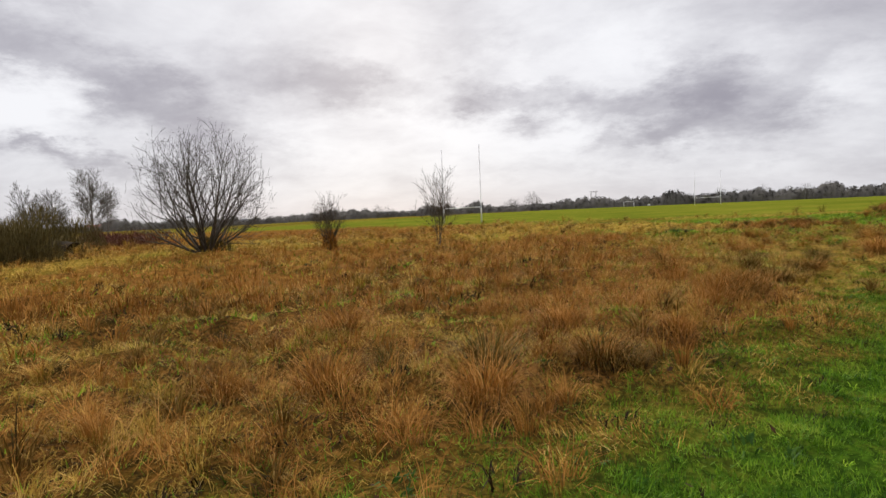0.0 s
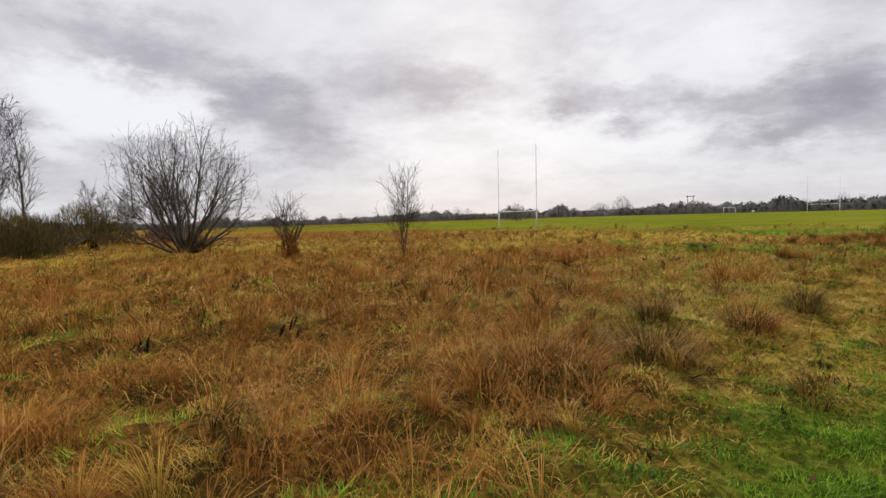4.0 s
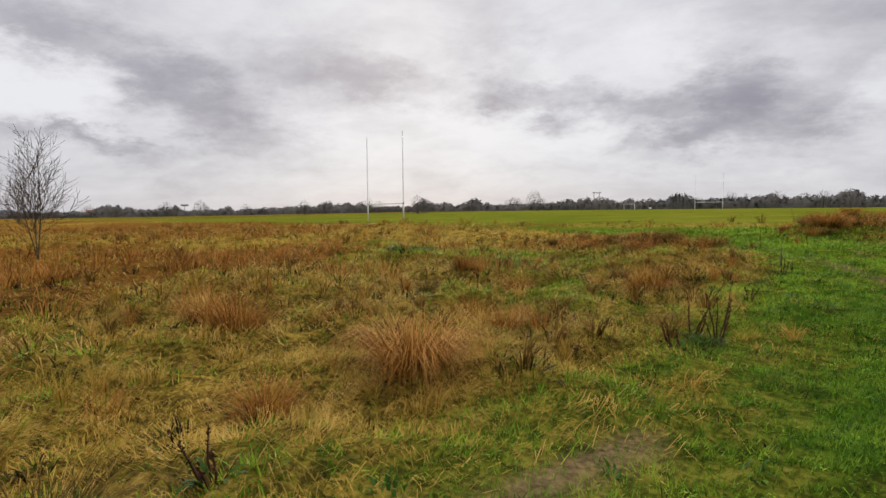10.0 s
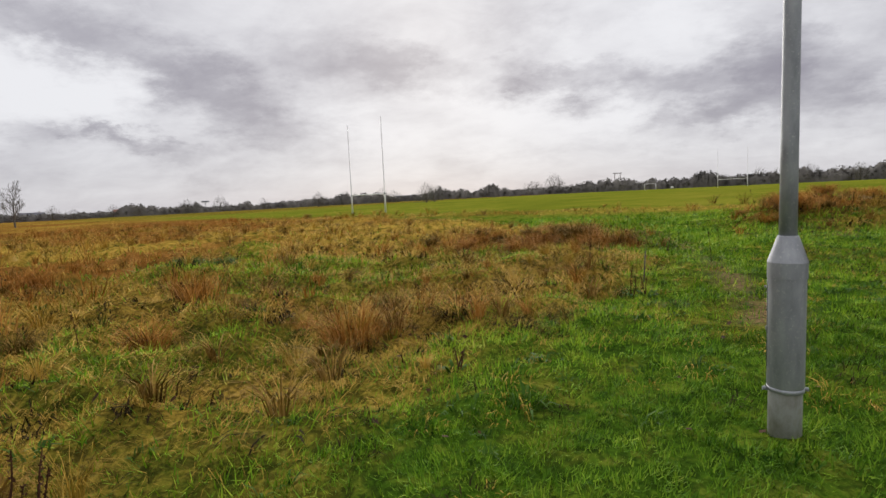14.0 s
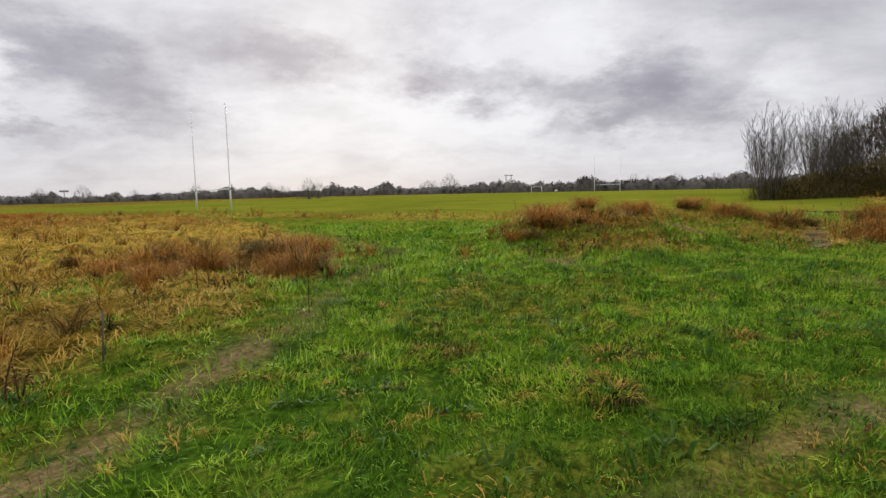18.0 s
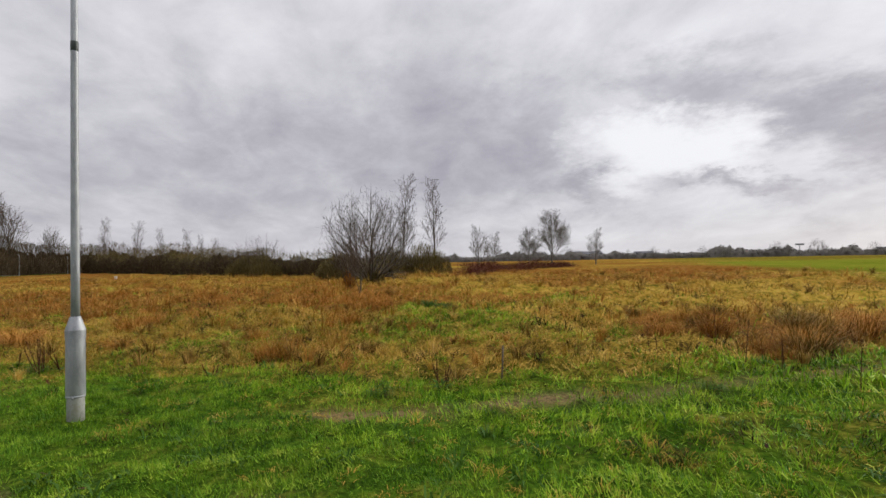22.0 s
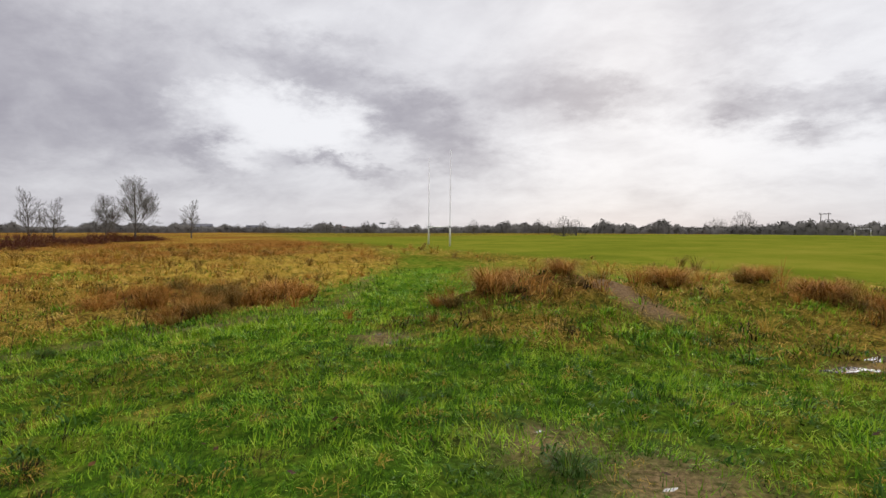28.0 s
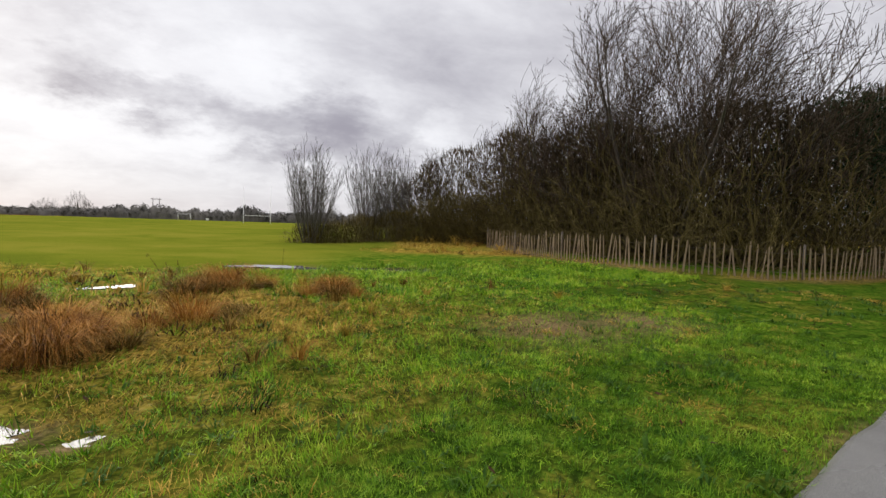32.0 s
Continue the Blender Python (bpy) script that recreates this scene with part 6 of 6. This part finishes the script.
VERGE, MEADOW, WIDE_FIELD = (-3, 38, -4, 30), (-12, 44, -8, 36), (-50, 60, -20, 66)
LUSH = (0.2, 0.34, 0.54)
sward("verge_grass", 3400, -0.02, 2.2, VERGE, grassy, 0.066, 0.0085, MOWN, "short mown green verge beside the path", (0.4, 2.2), 0.12, (0.45, 0.32, 0.52), 1.6, 1)
sward("meadow_grass", 1500, 2.0, 3.4, VERGE, grassy, 0.09, 0.0085, LAWN, "short lush green grass near the path", (0.4, 2.2), 0.15, LUSH, 1.4, 1)
sward("meadow_grass", 900, 3.2, 6.5, VERGE, grassy, 0.115, 0.0115, LAWN, "lush green meadow grass", (0.4, 2.2), 0.19, LUSH, 1.4, 1)
sward("meadow_grass", 520, 6.5, 11, MEADOW, grassy, 0.14, 0.018, LAWN, "green meadow grass", (0.4, 2.2), 0.26, LUSH, 1.4, 1)
sward("meadow_grass", 110, 11, 22, MEADOW, grassy, 0.18, 0.032, LAWN, "green meadow grass", (0.6, 2.4), 0.3, LUSH, 0.9, 1)
sward("meadow_grass", 60, -9, -3.0, (-3, 38, -10, 22), grassy, 0.12, 0.016, LAWN, "green grass on the far verge of the path")
sward("matted_straw", 1500, 0.3, 4.6, VERGE, strawy, 0.19, 0.0042, STRAW, "matted straw-coloured grass", (1.6, 3.8), 0.22, (0.1, 0.38, 0.6), 0.5, 2)
sward("matted_straw", 420, 4.6, 11, MEADOW, strawy, 0.26, 0.009, STRAW, "matted straw-coloured grass", (1.8, 4.4), 0.3, (0.12, 0.38, 0.6), 0.4)
sward("matted_straw", 42, 11, 45, WIDE_FIELD, strawy, 0.3, 0.024, STRAW, "matted straw-coloured grass", (1.2, 3.4), 0.8, (0.12, 0.38, 0.6))
sward("green_undergrass", 620, 0.3, 8.0, MEADOW, sheltered, 0.11, 0.0085, LAWN, "green grass showing through dead straw", (0.7, 2.6), 0.27, (0.2, 0.4, 0.6), 0.9, 1)
tufted("rush_clumps", 0.4, 20, 6.0, 40, WIDE_FIELD, strawy, 0.36, 0.011, RUSH, "dark brown clumps of old rush in rough pasture", (0.5, 2.0), 0.22)
tufted("rust_grass", 5.5, 60, 0.6, 6.5, VERGE, brown, 0.56, 0.005, RUST, "rust-brown clumps of long dry grass", (0.5, 1.9), 0.16, 3)
tufted("rust_grass", 4.5, 30, 6.5, 14, MEADOW, brown, 0.58, 0.011, RUST, "rust-brown clumps of long dry grass", (0.4, 1.7), 0.22)
tufted("rust_grass", 1.6, 19, 14, 60, WIDE_FIELD, brown, 0.54, 0.016, RUST, "rust-brown clumps of long dry grass", (0.3, 1.5), 0.3)
tufted("straw_tufts", 5.5, 46, 0.4, 8.0, MEADOW, shaggy, 0.36, 0.0046, STRAW, "drooping straw-coloured grass tufts", (0.8, 1.6), 0.1, 3, MOP)
tufted("straw_tufts", 1.6, 20, 8.0, 45, WIDE_FIELD, shaggy, 0.5, 0.011, STRAW, "drooping straw-coloured grass tufts", (0.9, 1.7), 0.25, 3, MOP)
tufted("dead_tufts", 2.8, 38, 0.9, 9.0, MEADOW, withered, 0.16, 0.005, STRAW, "flattened dead straw tufts in the green turf", (0.9, 2.2), 0.16, 3, MOP)
tufted("dead_tufts", 2.2, 24, 0.7, 9.0, MEADOW, withered, 0.14, 0.007, THATCH_SHADE, "dark brown tufts in the green turf", (0.8, 2.2), 0.13, 2)
# near-black clumps paint the shade in the hollows
tufted("hollow_shade", 2.2, 18, 0.4, 6.0, VERGE, strawy, 0.2, 0.012, THATCH_SHADE, "dark thatch blades painting the shade in the hollows", (0.6, 2.6), 0.12, 2)
tufted("hollow_shade", 1.2, 14, 6.0, 16.0, MEADOW, strawy, 0.26, 0.02, THATCH_SHADE, "dark thatch blades painting the shade in the hollows", (0.6, 2.4), 0.2, 2)
tufted("weed_clumps", 2.6, 12, 0.1, 9.0, MEADOW, unmown, 0.17, 0.020, BROADLEAF, "darker coarse green weeds in the turf", (0.8, 2.0), 0.1)
tufted("grass_clumps", 24, 13, 0.1, 3.4, VERGE, unmown, 0.10, 0.007, LAWN, "small arching green grass tufts in the turf", (1.0, 1.9), 0.04, 3, MOP)
tufted("grass_clumps", 20, 12, 3.4, 6.5, VERGE, unmown, 0.125, 0.009, LAWN, "small arching green grass tufts in the turf", (1.0, 1.9), 0.05, 3, MOP)
tufted("grass_clumps", 7, 14, 6.5, 13.0, MEADOW, unmown, 0.22, 0.016, LAWN, "longer green grass clumps in the turf", (0.8, 2.0), 0.09)
tufted("yellow_clumps", 9, 18, 2.2, 8.0, VERGE, yellowed, 0.14, 0.0048, STRAW, "yellowed dead grass tufts in the green turf", (0.9, 1.7), 0.05, 3, MOP)
tufted("dark_clumps", 3.5, 12, 1.2, 8.0, VERGE, unmown, 0.13, 0.011, BROADLEAF, "dark green tufts in the turf", (0.9, 1.8), 0.05, 2)


def hummocks(name, per_m2, each, near, far, area, pick, length, width, mat, label, seed):
    """Mounded tufts: old blades arch from a crown and hang to the ground all round, over a foot of painted shade."""
    r = np.random.default_rng(seed)
    n = int((area[1] - area[0]) * (area[3] - area[2]) * per_m2)
    x, y = r.uniform(area[0], area[1], n), r.uniform(area[2], area[3], n)
    d = line_dist(x, y, EDGE)
    keep = (d > near) & (d < far) & (puddle_mask(x, y) < 0.2)
    x, y = x[keep], y[keep]
    keep = r.uniform(0, 1, len(x)) < pick(*zones(x, y), x, y)
    x, y = x[keep], y[keep]
    size = r.uniform(0.5, 1.25, len(x))
    drop = r.uniform(0, 6.28, len(x))
    # the foot blades are near-black to paint the shade under the crown
    for tone, count, long, bow, mat2 in (("crown", each, 1.0, LONG_MOP, mat), ("foot", max(9, each // 3), 0.42, (72, 108), THATCH_SHADE)):
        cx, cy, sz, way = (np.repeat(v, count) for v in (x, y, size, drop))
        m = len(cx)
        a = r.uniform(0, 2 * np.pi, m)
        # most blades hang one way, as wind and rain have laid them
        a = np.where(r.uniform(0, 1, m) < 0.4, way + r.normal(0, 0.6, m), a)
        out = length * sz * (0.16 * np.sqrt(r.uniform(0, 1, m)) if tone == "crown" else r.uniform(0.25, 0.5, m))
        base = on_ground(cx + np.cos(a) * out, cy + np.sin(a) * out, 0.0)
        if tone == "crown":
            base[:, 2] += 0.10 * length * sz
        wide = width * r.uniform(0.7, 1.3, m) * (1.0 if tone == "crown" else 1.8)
        stuff(name if tone == "crown" else "hummock_foot_shade", blades(base, long * length * sz * r.uniform(0.6, 1.15, m), wide, a, r.uniform(0.75, 1.25, m), mat2, name, len(bow), bow), label if tone == "crown" else "dark blades painting the shade at the feet of grass hummocks", "grass")


def mounded(rough, pitch, mud, reddish, x, y):
    return np.clip(1.4 * rough - 0.3, 0, 1) * (1 - pitch) * (1 - mud) * (0.25 + 0.75 * step(fbm(x, y, 2.6, 81), 0.4, 0.58))


def bleached(rough, pitch, mud, reddish, x, y):
    return mounded(rough, pitch, mud, reddish, x, y) * (1 - 0.65 * reddish)


def russet(rough, pitch, mud, reddish, x, y):
    return mounded(rough, pitch, mud, reddish, x, y) * (0.25 + 0.75 * reddish)


hummocks("straw_hummocks", 0.9, 74, 1.4, 7.0, MEADOW, bleached, 0.42, 0.0042, STRAW, "mounded tufts of bleached straw-coloured grass", 301)
hummocks("straw_hummocks", 0.6, 34, 7.0, 18.0, MEADOW, bleached, 0.56, 0.0085, STRAW, "mounded tufts of bleached straw-coloured grass", 302)
hummocks("russet_hummocks", 0.8, 74, 1.2, 7.0, MEADOW, russet, 0.48, 0.0045, RUST, "mounded tufts of russet dead grass", 303)
hummocks("russet_hummocks", 0.45, 34, 7.0, 18.0, MEADOW, russet, 0.58, 0.0085, RUST, "mounded tufts of russet dead grass", 304)
hummocks("umber_hummocks", 0.6, 40, 1.5, 16.0, MEADOW, mounded, 0.5, 0.010, UMBER, "dark brown mounded tufts of old grass", 305)
hummocks("field_hummocks", 0.16, 30, 18.0, 45.0, WIDE_FIELD, mounded, 0.85, 0.017, STRAW, "mounded tufts across the far rough field", 306)
hummocks("field_hummocks", 0.10, 30, 18.0, 45.0, WIDE_FIELD, mounded, 0.85, 0.017, UMBER, "dark mounded tufts across the far rough field", 307)

# fallen leaves on the turf and at the path's edge
x, y = scatter(-2, 46, -3, 34, 3.0)
keep = (line_dist(x, y, EDGE) > -0.25) & (RNG.uniform(0, 1, len(x)) < 0.25 + 0.75 * step(fbm(x, y, 3, 61), 0.5, 0.7))
x, y = x[keep], y[keep]
n = len(x)
a = RNG.uniform(0, 6.28, n)
z = ground(x, y) + RNG.uniform(0.03, 0.09, n)
s = RNG.uniform(0.015, 0.035, n)
c3 = np.stack((x, y, z), 1)
u = np.stack((np.cos(a), np.sin(a), RNG.normal(0, 0.4, n)), 1) * s[:, None]
v = np.stack((-np.sin(a), np.cos(a), RNG.normal(0, 0.4, n)), 1) * s[:, None] * 0.6
leaves = np.stack((c3 - u, c3 - v, c3 + u, c3 + v), 1).reshape(-1, 3)
stuff("fallen_leaves", fast_mesh("fallen_leaves", leaves, np.arange(n)[:, None] * 4 + np.arange(4), None, FALLEN), "scattered dark fallen leaves on the turf", "leaves")
